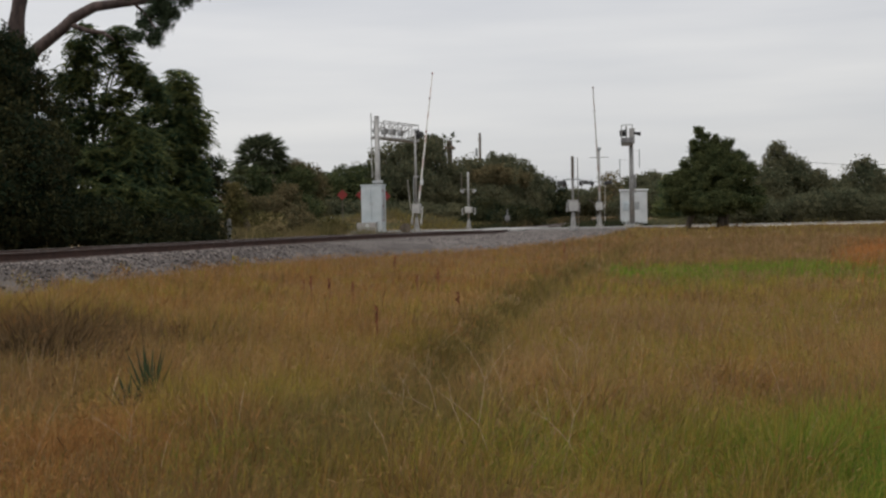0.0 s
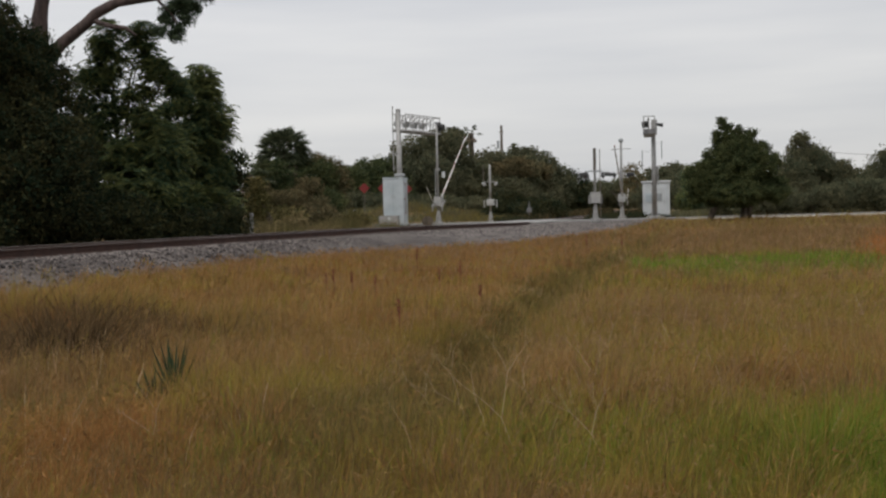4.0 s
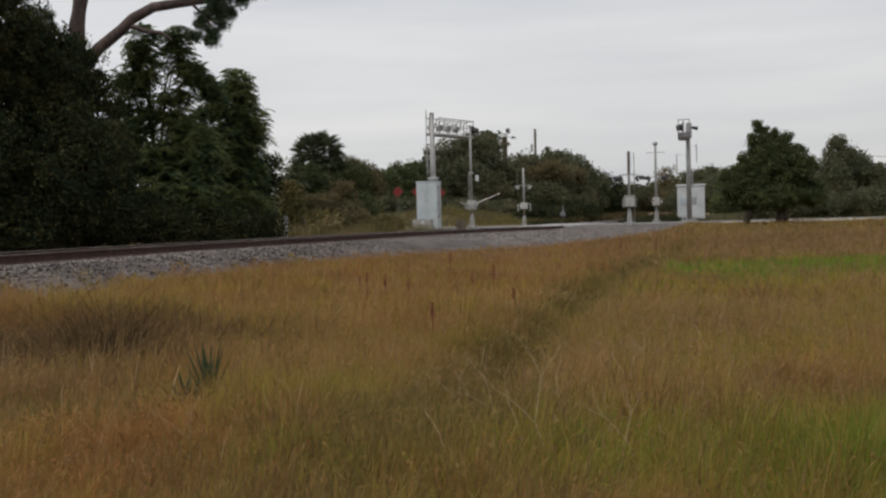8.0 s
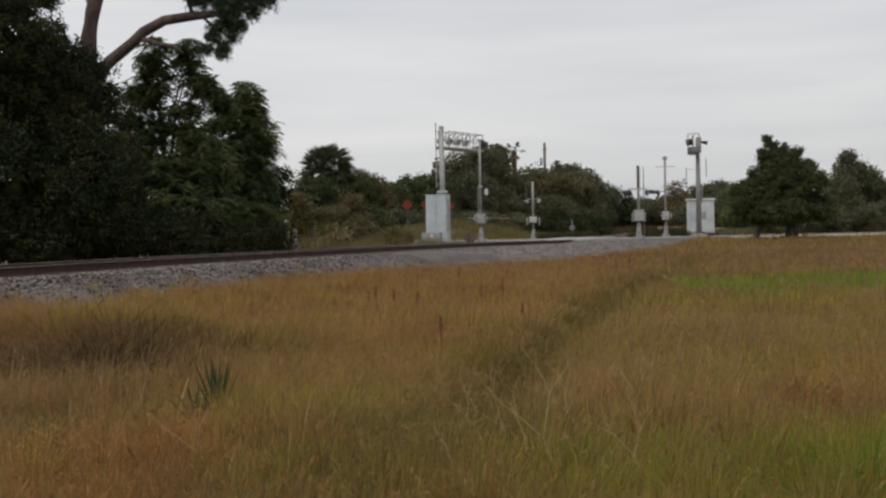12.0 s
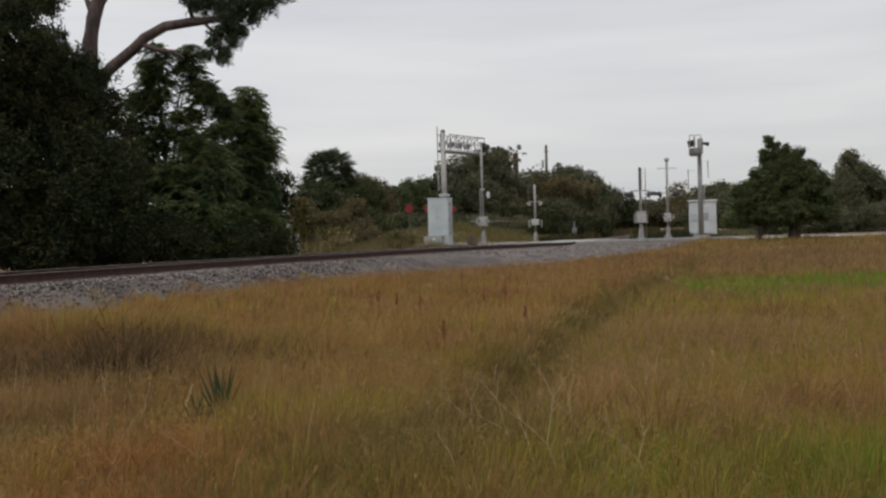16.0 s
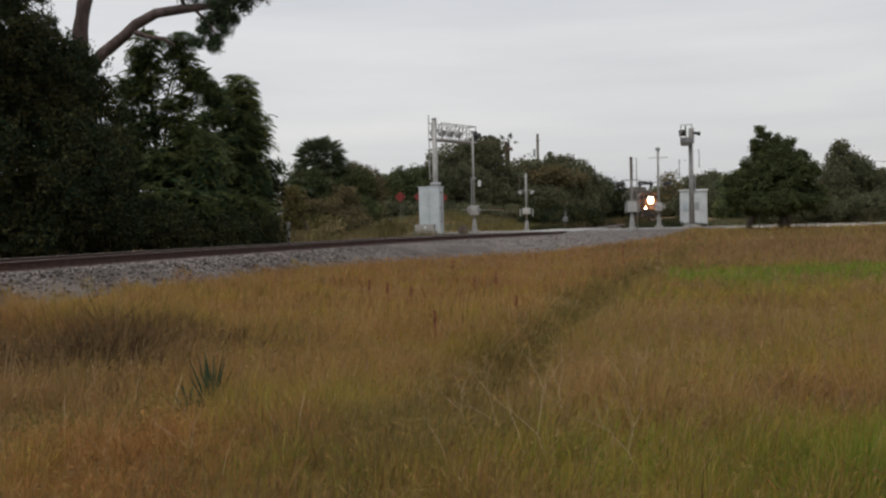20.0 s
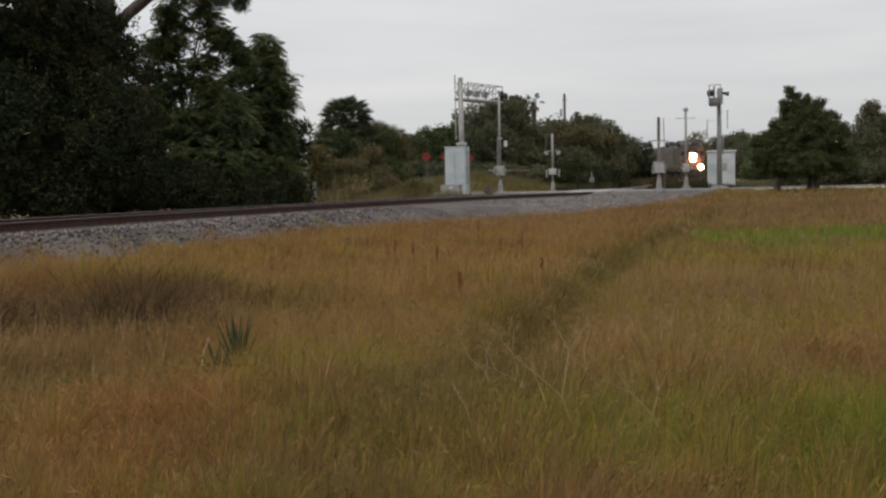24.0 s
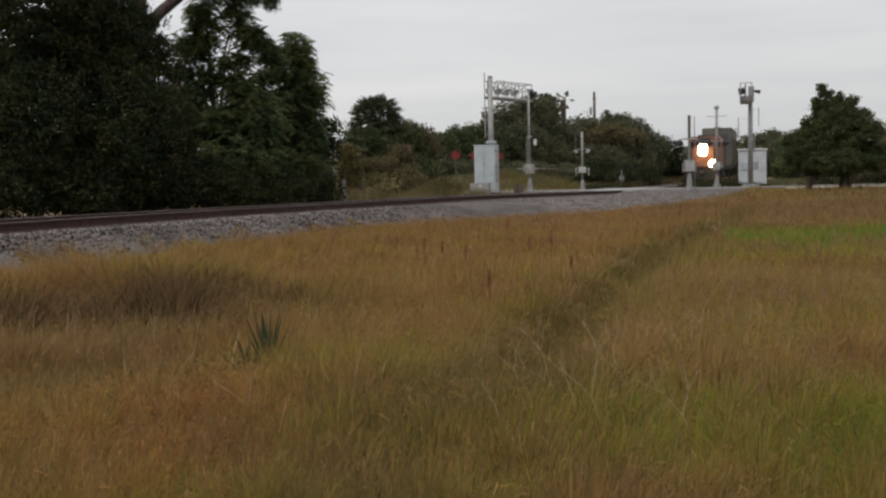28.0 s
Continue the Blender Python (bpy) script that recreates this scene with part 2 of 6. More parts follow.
class Geo:
    """Collects vertices and faces of one mesh."""

    def __init__(self):
        self.v, self.f = [], []

    def box(self, cx, cy, cz, sx, sy, sz, ch=0.0, rz=0.0):
        """A box with chamfered edges (ch) when asked, turned by rz degrees."""
        bm = bmesh.new()
        bmesh.ops.create_cube(bm, size=1.0)
        bmesh.ops.scale(bm, vec=(sx, sy, sz), verts=bm.verts)
        if ch > 0:
            bmesh.ops.bevel(bm, geom=bm.edges[:], offset=min(ch, 0.45 * min(sx, sy, sz)), segments=1, affect="EDGES")
        m = pose(cx, cy, cz, 0, 0, rz)
        base = len(self.v)
        bm.verts.index_update()
        self.v += [tuple(m @ v.co) for v in bm.verts]
        self.f += [tuple(base + v.index for v in fc.verts) for fc in bm.faces]
        bm.free()
        return self

    def tube(self, pts, radii, n=8, caps=True):
        base = len(self.v)
        pts = [Vector(p) for p in pts]
        if not isinstance(radii, (list, tuple)):
            radii = [radii] * len(pts)
        for i, p in enumerate(pts):
            d = pts[min(i + 1, len(pts) - 1)] - pts[max(i - 1, 0)]
            r = rot_to(d)
            for j in range(n):
                a = 2 * math.pi * j / n
                self.v.append(tuple(p + r @ Vector((math.cos(a) * radii[i], math.sin(a) * radii[i], 0))))
        for i in range(len(pts) - 1):
            for j in range(n):
                self.f.append((base + i * n + j, base + i * n + (j + 1) % n, base + (i + 1) * n + (j + 1) % n, base + (i + 1) * n + j))
        if caps:
            self.f.append(tuple(base + j for j in reversed(range(n))))
            self.f.append(tuple(base + (len(pts) - 1) * n + j for j in range(n)))
        return self

    def quad(self, a, b, c, d):
        base = len(self.v)
        self.v += [tuple(a), tuple(b), tuple(c), tuple(d)]
        self.f.append((base, base + 1, base + 2, base + 3))
        return self

    def prism(self, outline, a, b, axis="y"):
        """Outline in the plane across axis, drawn from a to b along it."""
        base, n = len(self.v), len(outline)
        for w in (a, b):
            for p, q in outline:
                self.v.append({"y": (p, w, q), "x": (w, p, q), "z": (p, q, w)}[axis])
        for j in range(n):
            self.f.append((base + j, base + (j + 1) % n, base + n + (j + 1) % n, base + n + j))
        self.f.append(tuple(base + j for j in reversed(range(n))))
        self.f.append(tuple(base + n + j for j in range(n)))
        return self

    def ball(self, c, r, n=10, squash=1.0):
        rings = max(4, n // 2)
        pts = [(c[0], c[1], c[2] - r * squash * math.cos(math.pi * i / rings)) for i in range(rings + 1)]
        return self.tube(pts, [max(0.002, r * math.sin(math.pi * i / rings)) for i in range(rings + 1)], n)

    def mesh(self, name, mat, smooth=False):
        me = bpy.data.meshes.new(name)
        me.from_pydata(self.v, [], self.f)
        bm = bmesh.new()
        bm.from_mesh(me)
        bmesh.ops.recalc_face_normals(bm, faces=bm.faces[:])
        bm.to_mesh(me)
        bm.free()
        me.materials.append(mat)
        if smooth:
            me.polygons.foreach_set("use_smooth", [True] * len(me.polygons))
        return me


def part(name, geo, mat, parent, label="", smooth=False, at=None):
    """One mesh object under a thing or a part."""
    me = geo if isinstance(geo, bpy.types.Mesh) else geo.mesh(name, mat, smooth)
    ob = new(name, me)
    ob.parent = parent
    if at is not None:
        ob.matrix_basis = at
    if label:
        tagged(ob, label)
    return ob


def thing(name, m, label, category, group="", kind=""):
    ob = new(name)
    ob.empty_display_size = 0.2
    ob.matrix_basis = m
    return tagged(ob, label, category, group, kind)


def soup(name, verts, faces, mat):
    """A mesh from arrays: verts (n, 3), faces (m, 4)."""
    me = bpy.data.meshes.new(name)
    verts, faces = np.asarray(verts, np.float32), np.asarray(faces, np.int32)
    k = faces.shape[1]
    me.vertices.add(len(verts))
    me.vertices.foreach_set("co", verts.ravel())
    me.loops.add(faces.size)
    me.loops.foreach_set("vertex_index", faces.ravel())
    me.polygons.add(len(faces))
    me.polygons.foreach_set("loop_start", np.arange(0, faces.size, k, dtype=np.int32))
    me.update(calc_edges=True)
    me.validate()
    me.materials.append(mat)
    return me


# ---- the plan: track line and ground ----
TRACK_Y = np.array([-60, -20, 2, 22, 32.5, 44, 66, 88, 110, 120.5, 131, 141.5, 157, 183.5, 199, 215, 245, 280, 312, 340, 362, 385])
TRACK_X = np.array([-27, -18, -13.1, -9.04, -6.75, -3.8, 2.8, 8.2, 13.4, 15.8, 17.8, 19.75, 21.97, 24.43, 25.1, 24.87, 22, 13, -3, -25, -55, -100])
TRACK_Z = np.array([0.93, 0.93, 0.92, 0.90, 0.84, 0.79, 0.58] + [0.56] * 15)
_yy = np.arange(-60, 385, 1.0)


def _smooth(values, width):
    k = np.hanning(width)
    pad = np.concatenate([values[0] + (values[1] - values[0]) * np.arange(-width, 0), values, values[-1] + (values[-1] - values[-2]) * np.arange(1, width + 1)])
    return np.convolve(pad, k / k.sum(), "same")[width:-width]


_tx, _tz = _smooth(np.interp(_yy, TRACK_Y, TRACK_X), 15), _smooth(np.interp(_yy, TRACK_Y, TRACK_Z), 13)


def track_x(y):
    return np.interp(y, _yy, _tx)


def track_z(y):
    return np.interp(y, _yy, _tz)


ROAD_X = np.array([-16, -9, 5, 20, 40, 80, 200])
ROAD_Y = np.array([72.3, 72, 72, 73, 75, 80, 100])


def road_mid(x):
    return np.interp(x, ROAD_X, ROAD_Y)


def step(a, b, v):
    t = np.clip((v - a) / (b - a), 0, 1)
    return t * t * (3 - 2 * t)


def ditch_x(y):
    """The shallow ditch that runs through the field beside the railway."""
    return np.interp(y, [0, 7, 10, 13, 16.6, 20, 23.8, 28.6, 38, 70], [-1.5, -0.6, -0.15, 0.30, 0.90, 1.55, 2.45, 3.7, 5.9, 12.9]) + 0.05 * np.sin(y * 0.9)


def shoulder(y):
    """How far the ballast reaches from the track's middle, on the side of the field."""
    return np.interp(y, [0, 22, 33, 36, 38, 40, 45, 48, 55, 64, 70, 80, 90, 110], [2.2, 2.2, 2.5, 3.0, 4.1, 5.9, 6.7, 7.0, 7.2, 7.4, 7.0, 5.5, 4.5, 3.4])


def ground_z(x, y):
    """Height of the ground: field, ditch, railway bank, road bed and the grassy bank beyond."""
    x, y = np.asarray(x, float), np.asarray(y, float)
    z = np.interp(y, [0, 15, 30, 50, 64, 75, 120], [0, 0, 0.08, 0.22, 0.40, 0.47, 0.5])
    z = z + 0.05 * np.sin(x * 0.9 + 0.4 * y) * np.sin(0.55 * y + 1) * step(4, 12, y) * step(34, 22, y)
    ditch = x - ditch_x(y)
    z = z - 0.30 * np.exp(-(ditch / 0.45) ** 2) * step(7, 10, y) * step(40, 28, y) + 0.06 * np.exp(-((ditch - 0.75) / 0.4) ** 2) * step(7, 10, y) * step(36, 24, y)
    z = z + 0.22 * step(-3.2, -4.8, x - 0.1 * (y - 13)) * step(12.2, 13.6, y) * step(40, 24, y)
    u = x - track_x(y)
    top = track_z(y) - 0.22
    k = np.where(u > 0, step(shoulder(y) + 0.5, 1.75, u), step(-3.4, -1.75, u))
    z = z * (1 - k) + np.maximum(top, z) * k
    road = step(6.5, 4.2, np.abs(y - road_mid(x))) * step(-14, -11, x)
    z = z * (1 - road) + 0.50 * road
    z = z + 1.2 * np.exp(-((x + 5) / 5.5) ** 2 - ((y - 93) / 7) ** 2)
    return z


# ---- ground ----
def grid(xs, ys, lift=0.0, zfun=ground_z):
    gx, gy = np.meshgrid(xs, ys)
    v = np.stack([gx, gy, zfun(gx, gy) + lift], -1).reshape(-1, 3)
    nx, ny = len(xs), len(ys)
    i = (np.arange(ny - 1)[:, None] * nx + np.arange(nx - 1)[None]).ravel()
    return v, np.stack([i, i + 1, i + nx + 1, i + nx], 1)


gxs = np.concatenate([[-2500, -1200, -600, -300, -150, -90, -60], np.arange(-45, -14, 1.5), np.arange(-14, -4, 0.4), np.arange(-4, 10, 0.2), np.arange(10, 16, 0.5), np.arange(16, 60, 1.5), [65, 80, 110, 160, 300, 600, 1200, 2500]])
gys = np.concatenate([[-600, -250, -100, -50, -25, -12, -5], np.arange(0, 46, 0.3), np.arange(46, 112, 1.0), [115, 120, 130, 145, 165, 190, 220, 260, 320, 420, 600, 1000, 1800, 3000]])
ground = new("ground", soup("ground", *grid(gxs, gys), M_SOIL))
tagged(ground, "dry sandy soil under a rough field, rising to a railway bank", "ground", kind="structure")

# ballast bed: strips across the track, laid over the bank
b_y = np.arange(-20, 69.4, 0.6)
b_u = np.linspace(-1, 1, 29)
rows_v = []
for y in b_y:
    right = float(shoulder(y)) + 0.35
    us = np.where(b_u < 0, b_u * 3.2, b_u * right)
    xs = track_x(y) + us
    rough = 0.015 * np.sin(xs * 7.1 + y * 3.3) + 0.012 * np.sin(xs * 3.7 - y * 5.9)
    rows_v.append(np.stack([xs, np.full_like(xs, y), ground_z(xs, y) + 0.03 + rough], -1))
bv = np.concatenate(rows_v)
bi = (np.arange(len(b_y) - 1)[:, None] * 29 + np.arange(28)[None]).ravel()
ballast = new("ballast_bed", soup("ballast_bed", bv, np.stack([bi, bi + 1, bi + 30, bi + 29], 1), M_BALLAST))
tagged(ballast, "pale grey crushed-stone ballast bank carrying the railway track", "ballast", kind="structure")
b_y2 = np.arange(77, 230, 1.5)
rows_v = [np.stack([track_x(y) + b_u * 2.1, np.full(29, y), ground_z(track_x(y) + b_u * 2.1, y) + 0.03], -1) for y in b_y2]
bi = (np.arange(len(b_y2) - 1)[:, None] * 29 + np.arange(28)[None]).ravel()
far_bed = new("ballast_bed", soup("ballast_bed_far", np.concatenate(rows_v), np.stack([bi, bi + 1, bi + 30, bi + 29], 1), M_STAIN))
tagged(far_bed, "dark stained ballast bed of the railway beyond the road", "ballast", kind="structure")

# rust- and oil-stained ballast between the rails
rows_v = [np.stack([track_x(y) + np.linspace(-1.25, 0.70, 9), np.full(9, y), np.full(9, track_z(y) - 0.15) + 0.012 * np.sin(np.arange(9) * 2.3 + y * 7)], -1) for y in b_y]
bi = (np.arange(len(b_y) - 1)[:, None] * 9 + np.arange(8)[None]).ravel()
stained = new("stained_ballast", soup("stained_ballast", np.concatenate(rows_v), np.stack([bi, bi + 1, bi + 10, bi + 9], 1), M_STAIN))
tagged(stained, "rust-stained dark ballast between the rails", "ballast", kind="structure")

# loose stones on the near shoulder
rng = np.random.default_rng(3)
n_st = 11000
sy = 15 + 26 * rng.random(n_st) ** 1.1
su = 0.9 + rng.random(n_st) ** 1.2 * (shoulder(sy) - 0.7)
sx = track_x(sy) + su
sr = (0.014 + 0.024 * rng.random(n_st) ** 1.5) * (1 + 0.010 * sy) * step(44, 30, sy)
sc = np.stack([sx, sy, ground_z(sx, sy) + 0.035], -1)
octa = np.array([[1, 0, 0], [0, 1, 0], [-1, 0, 0], [0, -1, 0], [0, 0, 0.8], [0, 0, -0.8]])
jit = octa[None] * (0.6 + 0.7 * rng.random((n_st, 6, 1)))
ang = rng.random(n_st) * 6.28
ca, sa = np.cos(ang)[:, None], np.sin(ang)[:, None]
jit = np.stack([jit[..., 0] * ca - jit[..., 1] * sa, jit[..., 0] * sa + jit[..., 1] * ca, jit[..., 2]], -1)
sv = sc[:, None] + jit * sr[:, None, None]
tri = np.array([[0, 1, 4], [1, 2, 4], [2, 3, 4], [3, 0, 4], [1, 0, 5], [2, 1, 5], [3, 2, 5], [0, 3, 5]])
stones = new("ballast_stones", soup("ballast_stones", sv.reshape(-1, 3), (np.arange(n_st)[:, None, None] * 6 + tri[None]).reshape(-1, 3), M_STONE))
tagged(stones, "loose grey and white crushed stones on the ballast shoulder", "gravel", kind="stuff")


n_far = 9000
fy_ = 38 + 28 * rng.random(n_far)
fx_ = track_x(fy_) + 0.9 + rng.random(n_far) * (shoulder(fy_) - 0.6)
fr_ = (0.022 + 0.026 * rng.random(n_far)) * step(36, 44, fy_)
fj = octa[None] * (0.6 + 0.7 * rng.random((n_far, 6, 1)))
fv = np.stack([fx_, fy_, ground_z(fx_, fy_) + 0.03], -1)[:, None] + fj * fr_[:, None, None]
far_stones = new("ballast_stones", soup("far_ballast_stones", fv.reshape(-1, 3), (np.arange(n_far)[:, None, None] * 6 + tri[None, :4]).reshape(-1, 3), M_STONE))
tagged(far_stones, "loose grey crushed stones spread near the crossing", "gravel", kind="stuff")


# ---- railway track ----
def rail_profile():
    return [(-0.07, 0), (0.07, 0), (0.07, 0.015), (0.012, 0.035), (0.012, 0.125), (0.036, 0.14), (0.036, 0.172), (-0.036, 0.172), (-0.036, 0.14), (-0.012, 0.125), (-0.012, 0.035), (-0.07, 0.015)]


def sweep(profile, ys, side, drop):
    v, f, n = [], [], len(profile)
    for y in ys:
        s = (track_x(y + 0.5) - track_x(y - 0.5))
        c = math.cos(math.atan(s))
        d = Vector((c, -s * c, 0))
        o = Vector((float(track_x(y)), float(y), float(track_z(y)) - drop)) + d * side
        v += [tuple(o + d * p + Vector((0, 0, q))) for p, q in profile]
    for i in range(len(ys) - 1):
        for j in range(n):
            f.append((i * n + j, i * n + (j + 1) % n, (i + 1) * n + (j + 1) % n, (i + 1) * n + j))
    g = Geo()
    g.v, g.f = v, f
    return g


track = thing("railway_track", pose(0, 0, 0), "single railway track with rust-brown rails on dark ties", "railway track", kind="structure")
for name_lbl, ys in (("near", np.arange(-20, 70.2, 1.0)), ("far", np.arange(77.5, 300, 2.0))):
    for side in (-0.7525, 0.7525):
        rail = part("rail", sweep(rail_profile(), ys, side, 0.172), M_RAIL, track, "rust-brown steel rail with a dull worn head")
        part("railhead", sweep([(-0.033, 0.174), (0.033, 0.174), (0.03, 0.178), (-0.03, 0.178)], ys, side, 0.172), M_RAILTOP, rail)
tie_mesh = Geo().box(0, 0, -0.09, 2.6, 0.23, 0.18, 0.012).mesh("tie", M_TIE)
for y in np.arange(-6, 66, 0.55):
    s = float(track_x(y + 0.5) - track_x(y - 0.5))
    part("tie", tie_mesh, M_TIE, track, at=pose(float(track_x(y)), float(y), float(track_z(y)) - 0.172 + 0.004, 0, 0, -math.degrees(math.atan(s)) + random.uniform(-1, 1)))

# ---- road and level crossing ----
r_x = np.concatenate([np.arange(-12, 40, 1.0), np.arange(40, 205, 5.0)])
r_w = np.linspace(-3.9, 3.9, 9)
rv = np.array([(x, road_mid(x) + w, 0.545 + 0.03 * (1 - (w / 3.9) ** 2)) for x in r_x for w in r_w])
ri = (np.arange(len(r_x) - 1)[:, None] * 9 + np.arange(8)[None]).ravel()
road = new("road", soup("road", rv, np.stack([ri, ri + 9, ri + 10, ri + 1], 1), M_ROAD))
tagged(road, "pale worn asphalt road crossing the railway", "road", kind="structure")
for w, name in ((-3.55, "near"), (3.55, "far")):
    lv = np.array([(x, road_mid(x) + w + e, 0.562) for x in r_x for e in (-0.06, 0.06)])
    li = np.arange(len(r_x) - 1) * 2
    line = new("road_edge_line", soup("road_edge_line", lv, np.stack([li, li + 2, li + 3, li + 1], 1), M_PAINT))
    tagged(line, "faded white edge line painted on the road", "road marking", kind="structure")
sh_x = r_x[r_x > 12.5]
sh_v = np.array([(x, road_mid(x) + w, 0.52 if w > -4.0 else 0.47 - 0.02 * math.sin(x * 1.7)) for x in sh_x for w in (-5.4 + 0.2 * math.sin(x * 0.9), -4.6, -3.85)])
si = (np.arange(len(sh_x) - 1)[:, None] * 3 + np.arange(2)[None]).ravel()
sand = new("road_shoulder", soup("road_shoulder", sh_v + np.array([0, 0, 0.03]), np.stack([si, si + 3, si + 4, si + 1], 1), M_SAND))
tagged(sand, "pale sandy shoulder along the road", "road shoulder", kind="structure")
crossing = thing("crossing_panels", pose(0, 0, 0), "grey concrete level-crossing panels set between the rails", "level crossing", kind="structure")
for y in np.arange(67.5, 77, 2.4):
    s = float(track_x(y + 0.5) - track_x(y - 0.5))
    for off, w in ((-1.3, 0.9), (0, 1.3), (1.3, 0.9)):
        part("panel", Geo().box(off, 0, 0, w, 2.34, 0.12, 0.015), M_CONC, crossing, at=pose(float(track_x(y)), float(y) + 0.4, 0.54, 0, 0, -math.degrees(math.atan(s))))


# ---- signals and equipment of the level crossing ----
def lamp_unit(parent, m, name="flashing_light"):
    """A round black background with a hooded red lens facing -y."""
    g = Geo().tube([(0, 0.0, 0), (0, 0.02, 0)], 0.25, 18)
    ob = part(name, g, M_BLACK, parent, "round black background of a crossing light", at=m)
    hood = Geo()
    for k in range(9):
        a0, a1 = math.pi * (-0.1 + 1.2 * k / 9), math.pi * (-0.1 + 1.2 * (k + 1) / 9)
        hood.quad((0.17 * math.cos(a0), -0.02, 0.17 * math.sin(a0)), (0.17 * math.cos(a1), -0.02, 0.17 * math.sin(a1)),
                  (0.16 * math.cos(a1), -0.32, 0.16 * math.sin(a1)), (0.16 * math.cos(a0), -0.32, 0.16 * math.sin(a0)))
    part("hood", hood, M_BLACK, ob)
    part("lens", Geo().tube([(0, -0.05, 0), (0, -0.02, 0)], [0.11, 0.15], 16), M_LENSRED, ob, "unlit dark red lens")
    part("housing", Geo().tube([(0, 0.02, 0), (0, 0.16, 0)], [0.17, 0.10], 14), M_BLACK, ob)
    return ob


def flared_base(parent, h=0.55):
    g = Geo().tube([(0, 0, -0.12), (0, 0, 0.04), (0, 0, 0.05), (0, 0, h)], [0.25, 0.25, 0.17, 0.085], 8)
    part("pedestal", g, M_GALV, parent, "flared grey cast base")
    for sx, sy in ((1, 1), (1, -1), (-1, 1), (-1, -1)):
        part("bolt", Geo().tube([(0.24 * sx, 0.24 * sy, 0.02), (0.24 * sx, 0.24 * sy, 0.13)], 0.025, 6), M_GALV, parent)


def gate_arm(parent, length, pivot):
    """A striped gate arm along +y from its pivot, with counterweight bars behind; it turns on the mechanism."""
    root = part("gate_arm", Geo().box(0.0, 0.25, 0, 0.05, 0.7, 0.14, 0.01), M_GALV, parent, "white gate arm with faded red stripes", at=pose(*pivot))
    n = 16
    seg = (length - 0.5) / n
    for k in range(n):
        y0 = 0.5 + k * seg
        h0, h1 = 0.020 - 0.006 * k / n, 0.020 - 0.006 * (k + 1) / n
        wd = 0.052 - 0.022 * k / n
        g = Geo().prism([(y0, -h0 / 2), (y0 + seg, -h1 / 2), (y0 + seg, h1 / 2), (y0, h0 / 2)], -wd, wd, "x")
        part("stripe", g, M_ARMRED if k % 3 == 1 else M_ARMWHITE, root)
    for y in (length * 0.55, length * 0.8, length - 0.08):
        part("arm_lamp", Geo().box(0, y, 0.04, 0.11, 0.10, 0.06, 0.015), M_LENSRED, root, "small red lamp on the arm")
    for sx in (-0.26, 0.26):
        g = Geo().prism([(-0.95, -0.10), (0.1, -0.06), (0.1, 0.06), (-0.95, 0.10)], sx - 0.015, sx + 0.015, "x")
        part("counterweight_bar", g, M_GALV, root, "grey counterweight bar")
        part("counterweight", Geo().box(sx, -0.85, 0, 0.07, 0.30, 0.34, 0.02), M_GALV, root)
    return root


def side_arm(parent, pivot):
    """A short arm over the footway, lowered against the long one."""
    return part("footway_arm", Geo().prism([(-0.1, -0.03), (1.7, -0.015), (1.7, 0.015), (-0.1, 0.03)], -0.015, 0.015, "x"), M_ARMWHITE, parent, "short white footway gate arm", at=pose(*pivot))


def mechanism(parent, z):
    ob = part("gate_mechanism", Geo().box(0, 0.05, z, 0.44, 0.52, 0.52, 0.03), M_BOXGREY, parent, "grey metal gate mechanism box")
    part("box_lid", Geo().box(0, 0.05, z + 0.275, 0.48, 0.56, 0.03, 0.01), M_BOXGREY, ob)
    part("shaft", Geo().tube([(-0.32, 0, z), (0.32, 0, z)], 0.045, 10), M_GALV, ob)
    part("latch", Geo().box(0.0, -0.22, z - 0.05, 0.06, 0.03, 0.14, 0.005), M_GREYPAINT, ob)
    return ob


def pole_part(parent, z0, z1, r=0.063, name="mast"):
    part(name, Geo().tube([(0, 0, z0), (0, 0, z1 - 0.02), (0, 0, z1)], [r, r, r * 0.6], 12), M_GALV, parent, "grey galvanised steel mast", smooth=True)


ROAD_TURN = -10.2
# gate by the approach on the dead-end side
gate_a = thing("crossing_gate", pose(-1.45, 66.0, 0.62, 0, 0, ROAD_TURN), "grey crossing gate with a tall mast and striped arm", "crossing gate", "gates at the level crossing")
flared_base(gate_a, 0.75)
pole_part(gate_a, 0.6, 5.6, 0.062)
mechanism(gate_a, 1.24)
part("bell", Geo().tube([(0, 0, 5.6), (0, 0, 5.66), (0, 0, 5.72)], [0.05, 0.14, 0.10], 12), M_GREYPAINT, gate_a)
part("bracket", Geo().box(0, 0, 3.05, 0.3, 0.16, 0.10, 0.02), M_GALV, gate_a)
part("junction_box", Geo().box(0.33, 0.03, 2.75, 0.16, 0.16, 0.34, 0.02), M_WHITE, gate_a, "small pale junction box")
part("conduit", Geo().tube([(-0.12, -0.06, 0.9), (-0.12, -0.06, 3.0)], 0.02, 6), M_GREYPAINT, gate_a)
arm_a = gate_arm(gate_a, 8.6, (0.10, 0.0, 1.28))
side_a = side_arm(gate_a, (-0.34, 0, 1.28))

